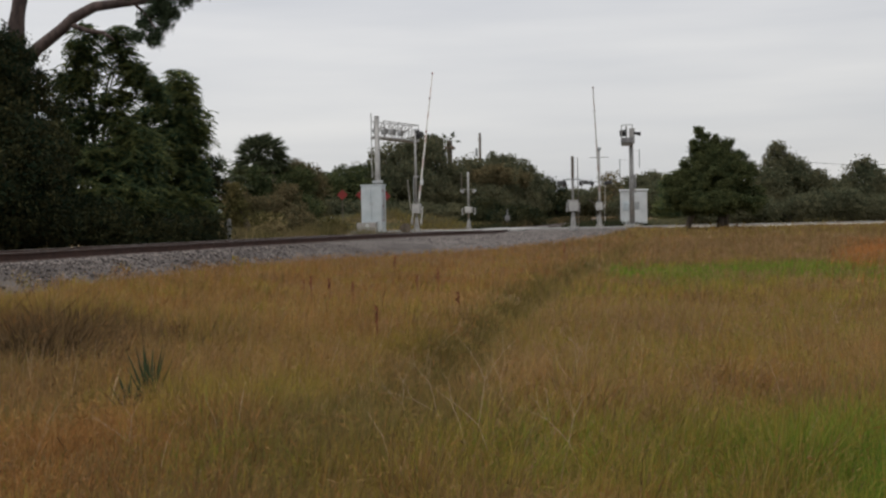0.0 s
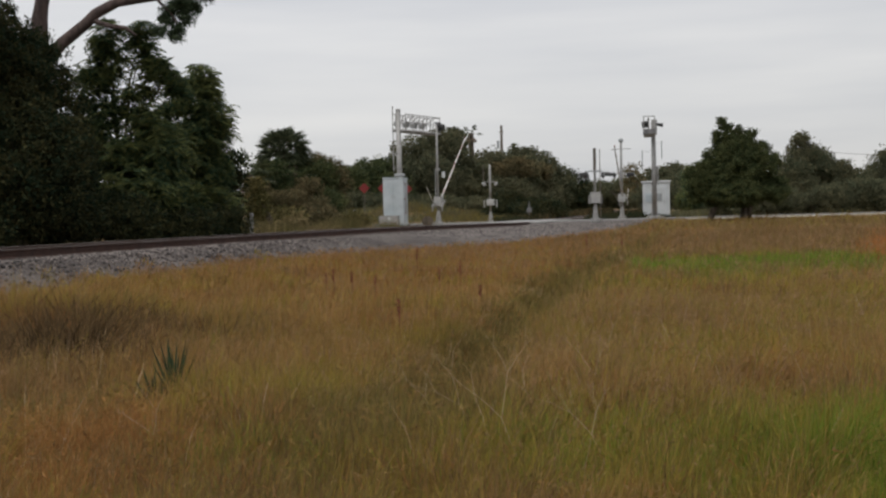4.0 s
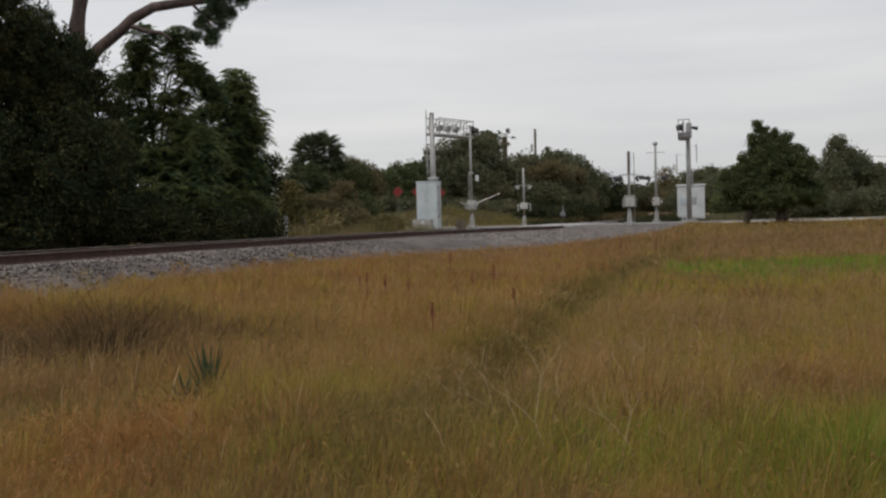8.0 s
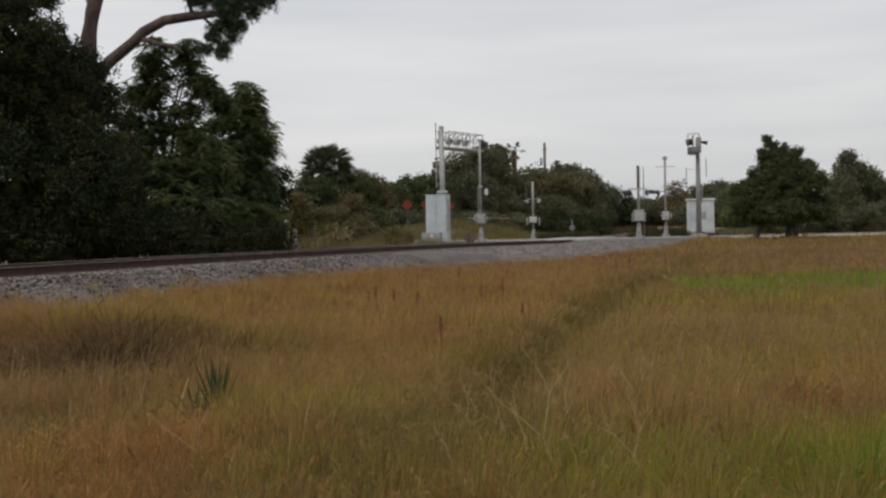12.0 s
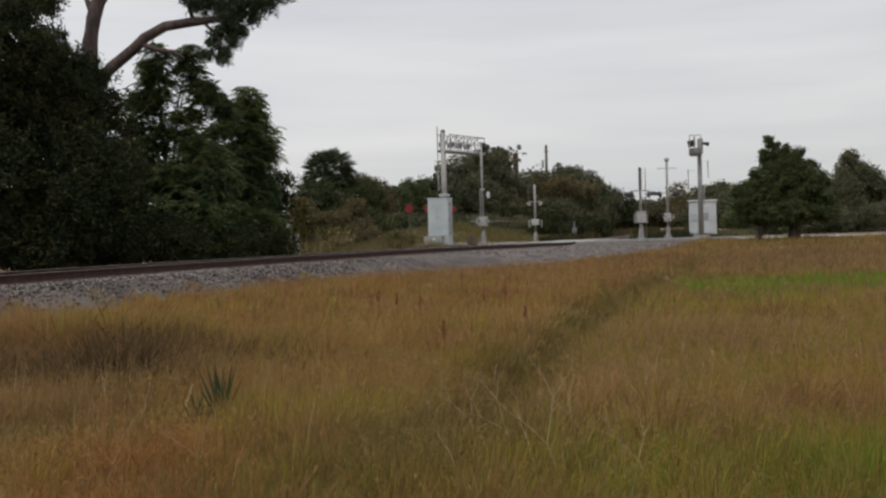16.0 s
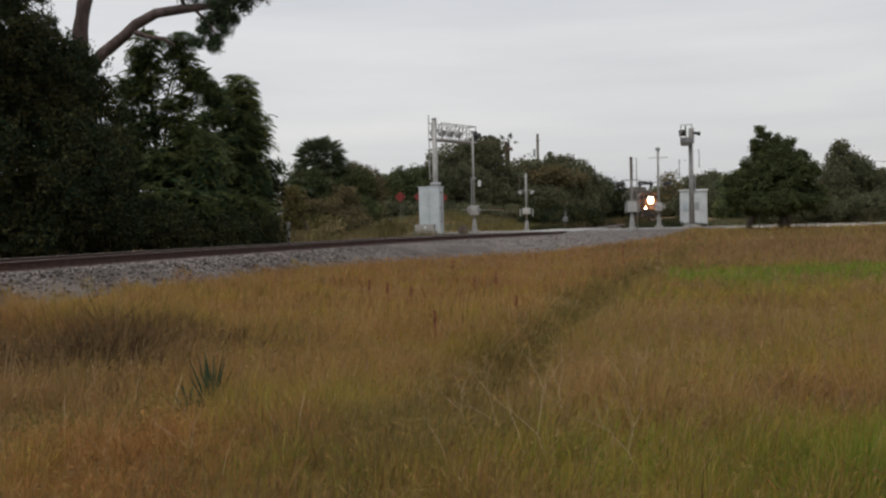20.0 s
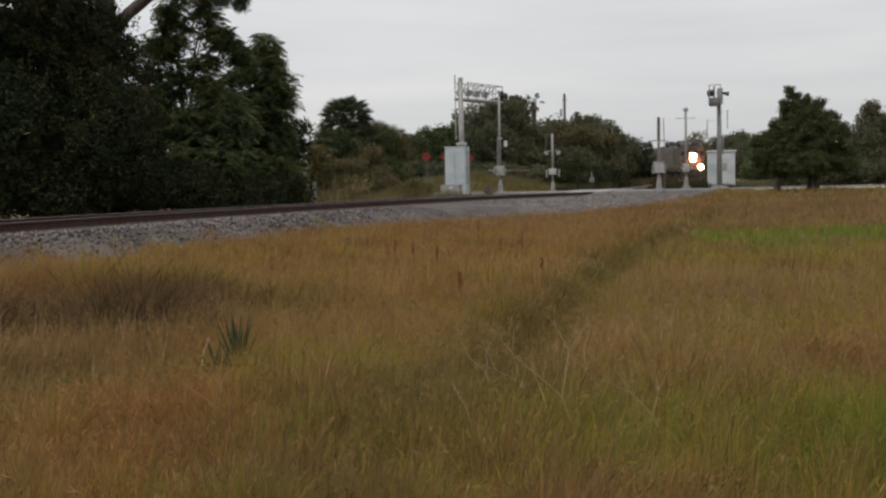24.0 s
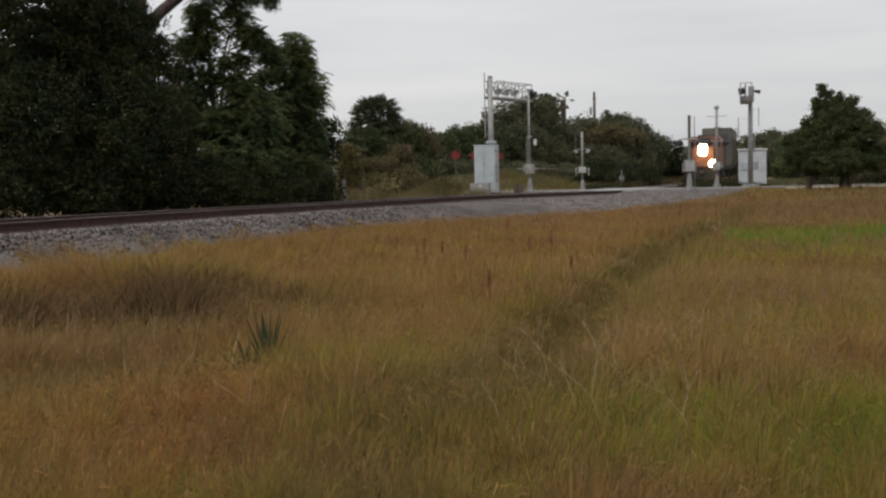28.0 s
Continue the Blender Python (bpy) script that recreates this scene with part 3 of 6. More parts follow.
# gate on the far side of the road
gate_b = thing("crossing_gate", pose(10.33, 77.0, 0.57, 0, 0, 180 + ROAD_TURN), "grey crossing gate with a bell-topped mast across the road", "crossing gate", "gates at the level crossing")
flared_base(gate_b, 0.75)
pole_part(gate_b, 0.6, 4.95, 0.075)
mechanism(gate_b, 1.3)
part("bell", Geo().ball((0, 0, 5.06), 0.17, 14, 0.85), M_GREYPAINT, gate_b, "round grey warning bell")
part("crossbuck_bar", Geo().tube([(-0.62, 0, 4.5), (0.62, 0, 4.5)], 0.022, 8), M_GALV, gate_b)
part("light_bar", Geo().tube([(-0.55, 0, 2.9), (0.55, 0, 2.9)], 0.03, 8), M_GALV, gate_b)
for sx in (-0.5, 0.5):
    lamp_unit(gate_b, pose(sx, 0.1, 2.8, 0, 0, 84 if sx > 0 else -84))
arm_b = gate_arm(gate_b, 7.9, (-0.10, 0.0, 1.3))
side_b = side_arm(gate_b, (-0.36, 0, 1.3))

# light mast between the road and the scrub
sig_b = thing("crossing_signal", pose(1.8, 80.0, 0.46, 0, 0, ROAD_TURN), "slim grey crossing signal mast with small lights", "crossing signal", "signal masts at the level crossing")
flared_base(sig_b, 0.7)
pole_part(sig_b, 0.5, 3.92, 0.07)
part("equipment_box", Geo().box(0, 0, 1.35, 0.5, 0.4, 0.42, 0.03), M_BOXGREY, sig_b)
for sx in (-0.42, 0.42):
    part("counterweight_bar", Geo().box(sx, 0, 1.25, 0.08, 0.3, 0.5, 0.02), M_GALV, sig_b)
part("light_crossarm", Geo().tube([(-0.4, 0, 2.75), (0.4, 0, 2.75)], 0.025, 8), M_GALV, sig_b)
for sx in (-0.38, 0.38):
    lamp = part("signal_lamp", Geo().tube([(sx, -0.1, 2.6), (sx, 0.12, 2.6)], [0.12, 0.09], 12), M_GALV, sig_b, "small pale signal lamp")
    part("lamp_visor", Geo().tube([(sx * 1.1, -0.05, 2.68), (sx * 1.45, -0.05, 2.64)], 0.06, 10), M_GREYPAINT, lamp)
part("rod", Geo().tube([(-0.47, 0.1, 2.4), (-0.47, 0.1, 3.9)], 0.024, 6), M_WOODPOLE, sig_b, "thin upright rod")

# light mast on the near side of the road
sig_c = thing("crossing_signal", pose(7.14, 64.0, 0.62, 0, 0, 0), "grey crossing signal mast with hooded black lights on a crossarm", "crossing signal", "signal masts at the level crossing")
flared_base(sig_c, 0.85)
pole_part(sig_c, 0.7, 3.92, 0.068)
for z in (3.2, 3.4, 3.6, 3.8):
    part("step_bolt", Geo().box(0.09, 0, z, 0.14, 0.05, 0.03, 0.008), M_GREYPAINT, sig_c)
part("equipment_box", Geo().box(0, -0.05, 1.22, 0.52, 0.42, 0.58, 0.03), M_BOXGREY, sig_c, "pale grey equipment box on the mast")
part("box_lid", Geo().box(0, -0.05, 1.53, 0.58, 0.48, 0.04, 0.01), M_BOXGREY, sig_c)
for sx in (-0.33, 0.34):
    part("counterweight_bar", Geo().box(sx, 0, 1.15, 0.06, 0.24, 0.5, 0.02), M_GALV, sig_c)
arch = [(-0.42, 0, 2.35), (-0.42, 0, 2.62), (-0.36, 0, 2.68), (0.36, 0, 2.68), (0.42, 0, 2.62), (0.42, 0, 2.35)]
part("light_crossarm", Geo().tube(arch, 0.04, 8), M_GREYPAINT, sig_c)
for sx in (-0.44, 0.44):
    lamp_unit(sig_c, pose(sx * 1.15, 0, 2.45, 0, 0, -84 if sx < 0 else 84))
part("mast_sleeve", Geo().tube([(0, 0, 2.72), (0, 0, 3.93)], 0.078, 10), M_WOODPOLE, sig_c, "dark upper sleeve of the mast")
antenna = thing("antenna_rod", pose(7.7, 66.4, 0.52), "thin weathered upright rod beside the crossing", "rod")
part("rod", Geo().tube([(0, 0, 0), (0, 0, 3.0), (0, 0, 4.1)], [0.026, 0.022, 0.018], 8), M_WOODPOLE, antenna)
low_sig = thing("relay_post", pose(4.7, 85.0, 0.40), "short grey post with a small box beside the track", "signal post")
part("post", Geo().tube([(0, 0, -0.05), (0, 0, 0.9), (0, 0, 1.45)], [0.07, 0.06, 0.03], 8), M_MIDGREY, low_sig)
part("box", Geo().box(0, 0, 0.78, 0.36, 0.24, 0.36, 0.04), M_MIDGREY, low_sig)
part("foot", Geo().tube([(0, 0, -0.05), (0, 0, 0.05), (0, 0, 0.42)], [0.22, 0.2, 0.08], 8), M_MIDGREY, low_sig)


def cantilever(m, height, arm_len, arm_z, label, rot, half=0.33, shift=0.0):
    """A mast with a walkway truss reaching out along +y (turned by rot), carrying hooded lights."""
    c = thing("cantilever_signal", m, label, "cantilever signal", "cantilever signals over the road")
    part("footing", Geo().box(0, 0, -0.05, 1.0, 1.0, 0.35, 0.03), M_CONC, c)
    part("mast", Geo().tube([(0, 0, 0.1), (0, 0, height)], [0.175, 0.14], 16), M_GALV, c, "thick galvanised steel mast", smooth=True)
    part("base_flange", Geo().tube([(0, 0, 0.12), (0, 0, 0.18)], 0.34, 16), M_GALV, c)
    part("cap", Geo().tube([(0, 0, height), (0, 0, height + 0.08)], [0.17, 0.1], 14), M_GALV, c)
    arm = part("walkway_arm", Geo().box(shift, arm_len / 2, 0.0, 2 * half, arm_len, 0.16, 0.02), M_GALV, c, "steel walkway arm over the road", at=pose(0, 0, arm_z, 0, 0, rot))
    for sx in (shift - half, shift + half):
        part("chord", Geo().tube([(sx, -0.1, 0), (sx, arm_len, 0)], 0.05, 8), M_GALV, arm)
        part("handrail", Geo().tube([(sx, 0.2, 0.98), (sx, arm_len, 0.98)], 0.028, 8), M_GALV, arm)
        part("handrail", Geo().tube([(sx, 0.2, 0.52), (sx, arm_len, 0.52)], 0.022, 8), M_GALV, arm)
        n = 5
        for k in range(n + 1):
            y = 0.25 + (arm_len - 0.3) * k / n
            part("baluster", Geo().tube([(sx, y, 0), (sx, y, 0.98)], 0.024, 6), M_GALV, arm)
    part("end_rail", Geo().tube([(shift - half, arm_len, 0.98), (shift + half, arm_len, 0.98)], 0.028, 8), M_GALV, arm)
    return c, arm


can_a, arm_ca = cantilever(pose(-3.75, 69.0, 0.55), 6.75, 4.6, 5.55, "galvanised cantilever signal behind the equipment cabinet, lights over the road", -27)
for y in (0.75, 1.75, 2.75, 3.75):
    part("light_hanger", Geo().tube([(0.1, y, 0.05), (0.1, y, 0.8)], 0.035, 8), M_GALV, arm_ca)
    part("light_backing", Geo().tube([(-0.38, y, 0.48), (-0.36, y, 0.48)], 0.21, 18), M_GALV, arm_ca, "round grey light background")
    part("light_bracket", Geo().tube([(0.1, y - 0.3, 0.86), (-0.3, y, 0.5), (0.1, y + 0.3, 0.86)], 0.03, 6), M_GALV, arm_ca)
    part("light_hood", Geo().tube([(-0.66, y, 0.46), (-0.37, y, 0.50)], 0.17, 12), M_GREYPAINT, arm_ca)
for y in (4.45,):
    part("light_backing", Geo().tube([(0.36, y, 0.42), (0.38, y, 0.42)], 0.3, 18), M_BLACK, arm_ca, "round black light background")
    part("light_hood", Geo().tube([(0.66, y, 0.38), (0.37, y, 0.44)], 0.18, 12), M_BLACK, arm_ca)
part("ladder_rod", Geo().tube([(-0.32, -0.1, 3.2), (-0.32, -0.1, 7.0)], 0.03, 8), M_GALV, can_a)
for z in (3.4, 4.6, 5.6, 6.5):
    part("stand_off", Geo().box(-0.16, -0.05, z, 0.34, 0.05, 0.06, 0.01), M_GALV, can_a)
part("mast_bracket", Geo().box(0, 0, 2.95, 0.62, 0.5, 0.16, 0.03), M_GREYPAINT, can_a)

can_b, arm_cb = cantilever(pose(12.62, 78.0, 0.5), 6.2, 4.6, 5.42, "galvanised cantilever signal in front of the white equipment house", 171, 0.34, 0.26)
for y in (2.2, 3.9):
    part("light_hanger", Geo().tube([(0.3, y, 0.05), (0.3, y, 0.95)], 0.05, 8), M_GALV, arm_cb)
    part("light_backing", Geo().tube([(0.33, y, 0.56), (0.36, y, 0.56)], 0.30, 18), M_BLACK, arm_cb, "round black light background")
    part("light_hood", Geo().tube([(0.36, y, 0.60), (0.72, y, 0.54)], 0.15, 12), M_BLACK, arm_cb, "black hood")
part("back_plate", Geo().box(-0.06, 0.3, 0.56, 0.36, 0.3, 1.0, 0.02), M_GALV, arm_cb, "pale square box at the mast head")
part("toe_plate", Geo().box(0.26, 4.62, 0.04, 0.76, 0.05, 0.30, 0.01), M_MIDGREY, arm_cb)
part("side_hood", Geo().tube([(-0.2, 0.5, 0.74), (-0.62, 0.45, 0.66)], [0.07, 0.14], 12), M_BLACK, arm_cb, "black hooded side light")
for x, z0, z1 in ((-0.55, 3.9, 5.1), (0.75, 3.3, 4.5)):
    part("hanging_rod", Geo().tube([(x * -1, 0.1, z0), (x * -1, 0.1, z1)], 0.03, 6), M_GREYPAINT, can_b)
    part("stand_off", Geo().box(x * -0.5, 0.05, z1 - 0.1, abs(x) + 0.1, 0.012, 0.012), M_GALV, can_b)
part("conduit", Geo().tube([(0.24, 0, 2.2), (0.24, 0, 3.4)], 0.05, 8), M_GALV, can_b)

# equipment cabinet by the dead-end approach
cab = thing("equipment_cabinet", pose(-3.95, 67.2, 0.55, 0, 0, -10), "tall pale blue-grey metal equipment cabinet on a concrete base", "cabinet")
part("plinth", Geo().box(-0.24, -0.12, 0.20, 1.12, 1.25, 0.78, 0.03), M_CONC, cab, "grey concrete plinth")
part("body", Geo().box(0, 0.1, 1.36, 1.20, 1.0, 2.68, 0.02), M_ALU, cab)
part("roof", Geo().box(0, 0.1, 2.72, 1.28, 1.1, 0.06, 0.015), M_ALU, cab)
for sx in (-0.295, 0.295):
    door = part("door", Geo().box(sx, -0.415, 1.62, 0.57, 0.03, 2.04, 0.01), M_ALU, cab, "smooth pale metal door")
    part("handle", Geo().box(sx * 0.25, -0.445, 1.65, 0.04, 0.03, 0.2, 0.008), M_GREYPAINT, door)
part("hinge_strip", Geo().box(0.612, 0.1, 1.55, 0.02, 0.3, 1.8, 0.005), M_GALV, cab)
for z in (0.7, 1.5, 2.4):
    part("side_latch", Geo().box(0.612, -0.2, z, 0.03, 0.06, 0.12, 0.005), M_SIGNRED, cab)
part("notice", Geo().box(-0.2, -0.752, 0.42, 0.16, 0.01, 0.16, 0.002), M_WHITE, cab, "small blank white notice")

house = thing("equipment_house", pose(13.42, 82.2, 0.42, 0, 0, -9), "small white metal railway equipment house with a door and louvre", "equipment house")
part("slab", Geo().box(0, 0, -0.02, 2.2, 2.2, 0.24, 0.03), M_CONC, house)
part("body", Geo().box(0, 0, 1.3, 1.84, 1.9, 2.4, 0.02), M_WHITE, house)
part("roof", Geo().box(0, 0, 2.55, 2.0, 2.06, 0.12, 0.03), M_WHITE, house, "flat white metal roof with a lip")
door = part("door", Geo().box(0.22, -0.965, 1.2, 0.86, 0.03, 2.0, 0.01), M_WHITE, house)
part("door_handle", Geo().box(0.56, -0.99, 1.15, 0.05, 0.04, 0.16, 0.01), M_GREYPAINT, door)
part("notice", Geo().box(0.22, -0.985, 1.45, 0.34, 0.012, 0.55, 0.003), M_GREYPAINT, door, "grey notice plate")
part("louvre_frame", Geo().box(-0.5, -0.965, 1.45, 0.5, 0.03, 0.62, 0.01), M_ALU, house)
for k in range(6):
    part("louvre_slat", Geo().box(-0.5, -0.99, 1.22 + k * 0.09, 0.44, 0.03, 0.03, 0.005), M_ALU, house)
for k in range(4):
    part("wall_seam", Geo().box(-0.69 + k * 0.46, -0.957, 1.3, 0.018, 0.012, 2.36), M_ALU, house)

# dead-end markers: red diamonds on posts
for x, y, h in ((-6.62, 78.0, 2.42), (-5.45, 79.2, 2.40), (-3.86, 79.6, 2.3)):
    e = thing("end_of_road_marker", pose(x, y, float(ground_z(x, y)), 0, 0, random.uniform(-6, 6)), "red diamond end-of-road marker on a steel post", "road sign", "red markers at the road end")
    part("post", Geo().box(0, 0.03, h / 2 + 0.1, 0.04, 0.03, h + 0.2, 0.006), M_WOODPOLE, e)
    part("sign_plate", Geo().prism([(0, -0.36), (0.36, 0), (0, 0.36), (-0.36, 0)], -0.006, 0.006), M_SIGNRED, e, "plain red diamond plate", at=pose(0, 0, h + 0.05))

# posts by the track
for x, y, z0, h, mat, lbl in ((-7.67, 42.0, 0.3, 1.15, M_GALV, "short pale grey post beside the track"), (-8.13, 57.0, 0.5, 2.15, M_GALV, "thin pale metal post in the weeds"),
                              (28.8, 86.0, 0.42, 2.05, M_ARMWHITE, "leaning white post at the roadside")):
    p = thing("roadside_post" if x > 0 else "trackside_post", pose(x, y, z0, 0, -4 if x > 0 else 1, 0), lbl, "post")
    part("post", Geo().box(0, 0, h / 2 - 0.05, 0.11 if x > 0 else 0.15 if h < 2 else 0.09, 0.12, h + 0.1, 0.02), mat, p)
    part("cap", Geo().box(0, 0, h + 0.01, 0.13 if x > 0 else 0.11, 0.14, 0.05, 0.01), mat, p)

mark = thing("roadside_sign", pose(20.58, 79.4, float(ground_z(20.58, 79.4))), "small pale sign on a short post by the road", "road sign")
part("post", Geo().box(0, 0, 0.35, 0.05, 0.04, 0.9, 0.01), M_WOODPOLE, mark)
part("sign_plate", Geo().box(0, -0.03, 0.72, 0.34, 0.02, 0.36, 0.006), M_WHITE, mark, "plain pale plate", at=pose(0, 0, 0, 0, 18, 0))
stake = thing("marker_stake", pose(-6.35, 68.0, float(ground_z(-6.35, 68.0))), "short white marker stake in the weeds near the cabinet", "marker")
part("stake", Geo().box(0, 0, 0.47, 0.14, 0.05, 1.0, 0.02), M_ARMWHITE, stake)
part("cap", Geo().box(0, 0, 0.98, 0.17, 0.07, 0.05, 0.01), M_WHITE, stake)

# a low dark drum beside the first gate
drum = thing("cable_drum", pose(-2.05, 65.3, 0.5), "small dark round cable drum beside the gate", "drum")
part("drum", Geo().tube([(0, -0.2, 0.28), (0, 0.2, 0.28)], 0.22, 16), M_LOCOFRAME, drum)
for y in (-0.22, 0.2):
    part("flange", Geo().tube([(0, y, 0.28), (0, y + 0.03, 0.28)], 0.30, 18), M_DARKBARK, drum)

# utility poles and a wire
for x, y, top in ((4.64, 140.0, 11.2), (38.5, 140.0, 8.0), (62.0, 141.0, 7.4)):
    u = thing("utility_pole", pose(x, y, 0.4), "weathered wooden utility pole above the scrub", "utility pole", "utility poles")
    part("pole", Geo().tube([(0, 0, -0.1), (0, 0, top - 0.4)], [0.20, 0.14], 10), M_WOODPOLE, u)
    part("transformer", Geo().tube([(-0.42, 0, top - 3.0), (-0.42, 0, top - 2.2)], 0.16, 10), M_GREYPAINT, u)
    part("crossarm", Geo().box(0, 0, top - 1.2, 0.5, 0.12, 0.12, 0.02), M_WOODPOLE, u)
wire = thing("overhead_wire", pose(0, 0, 0), "dark overhead wire sagging between utility poles", "wire")
part("wire", Geo().tube([(38.5 + 23.5 * k / 12, 140 + k / 12, 7.75 - 0.55 * k / 12 - 0.9 * (1 - (k / 6 - 1) ** 2)) for k in range(13)], 0.022, 6), M_BLACK, wire)

# ---- vegetation ----
LEAVES = {"mid": M_LEAFMID, "dark": M_LEAFDARK, "green": M_LEAFGREEN, "olive": M_LEAFOLIVE, "brown": M_LEAFBROWN, "yellow": M_LEAFYELLOW}


def leaf_quads(centre, size, rng, droop=0.3, aspect=0.45):
    """Pointed leaves as folded diamonds at the given centres."""
    n = len(centre)
    d = rng.normal(size=(n, 3))
    d[:, 2] -= droop
    d /= np.linalg.norm(d, axis=1, keepdims=True)
    w = np.cross(d, rng.normal(size=(n, 3)))
    w /= np.linalg.norm(w, axis=1, keepdims=True) + 1e-9
    s = size * (0.6 + 0.8 * rng.random((n, 1)))
    v = np.stack([centre - d * s * 0.5, centre + w * s * aspect * 0.5, centre + d * s * 0.5, centre - w * s * aspect * 0.5], 1)
    return v.reshape(-1, 3), np.arange(4 * n).reshape(-1, 4)


def leaf_tips(centre, size, rng, droop=0.3, aspect=0.45):
    """Small pointed leaves, one triangle each."""
    n = len(centre)
    d = rng.normal(size=(n, 3))
    d[:, 2] -= droop
    d /= np.linalg.norm(d, axis=1, keepdims=True)
    w = np.cross(d, rng.normal(size=(n, 3)))
    w /= np.linalg.norm(w, axis=1, keepdims=True) + 1e-9
    s = size * (0.6 + 0.8 * rng.random((n, 1)))
    v = np.stack([centre - d * s * 0.5 + w * s * aspect * 0.5, centre - d * s * 0.5 - w * s * aspect * 0.5, centre + d * s * 0.5], 1)
    return v.reshape(-1, 3), np.arange(3 * n).reshape(-1, 3)


def crown_points(lobes, clump_gap, per_clump, clump_r, rng, hollow=0.55):
    """Leaf centres gathered in clumps, most of them near the surface of each lobe."""
    pts = []
    for x, y, z, rx, rz in lobes:
        area = 4 * math.pi * (rx * rx + 2 * rx * rz) / 3
        n = max(14, int(area / clump_gap ** 2 * 1.6))
        d = rng.normal(size=(n, 3))
        d /= np.linalg.norm(d, axis=1, keepdims=True)
        r = hollow + ((1.05 if hollow > 0.5 else 0.96) - hollow) * rng.random((n, 1)) ** 0.7
        c = np.array([x, y, z]) + d * r * np.array([rx, rx, rz])
        k = np.clip(rng.normal(size=(n, per_clump, 3)), -1.5, 1.5) * clump_r * (0.5 + rng.random((n, 1, 1)))
        k[..., 2] *= 0.7
        pts.append((c[:, None] + k).reshape(-1, 3))
    p = np.concatenate(pts)
    return p[p[:, 2] > ground_z(p[:, 0], p[:, 1]) + 0.03]


def compound_leaves(origin, length, rng, pairs=6):
    """Drooping compound leaves: leaflets in pairs along a bent midrib."""
    n = len(origin)
    d = rng.normal(size=(n, 3))
    d[:, 2] = d[:, 2] * 0.4 + 0.12
    d /= np.linalg.norm(d, axis=1, keepdims=True)
    side = np.cross(d, [0, 0, 1.0])
    side /= np.linalg.norm(side, axis=1, keepdims=True) + 1e-9
    ln = length * (0.7 + 0.6 * rng.random((n, 1)))
    out = []
    for j in range(pairs):
        f = (j + 0.6) / pairs
        o = origin + d * ln * f
        o[:, 2] -= (ln[:, 0] * 0.45 * f * f)
        for s in (-1, 1):
            a = side * s * 0.8 + d * 0.45 + rng.normal(size=(n, 3)) * 0.12
            a[:, 2] -= 0.45
            a /= np.linalg.norm(a, axis=1, keepdims=True)
            w = np.cross(a, d)
            w = np.cross(w, a)
            w /= np.linalg.norm(w, axis=1, keepdims=True) + 1e-9
            s_l = ln * 0.33
            out.append(np.stack([o + w * s_l * 0.20, o + a * s_l, o - w * s_l * 0.20], 1))
    v = np.concatenate(out).reshape(-1, 3)
    return v, np.arange(len(v)).reshape(-1, 3)


def gap_mask(p, gaps):
    """Thins a crown where the sky shows through: gaps are places and radii, looked into along the tree's depth."""
    keep = np.ones(len(p), bool)
    dice = np.abs(np.sin(p[:, 0] * 91.7 + p[:, 1] * 57.3 + p[:, 2] * 37.9))
    for x, y, z, r in gaps:
        px, pz = p[:, 0] * y / p[:, 1], 1.45 + (p[:, 2] - 1.45) * y / p[:, 1]
        keep &= (np.hypot(px - x, (pz - z) * 0.8) > r) | (dice < 0.06)
    return keep


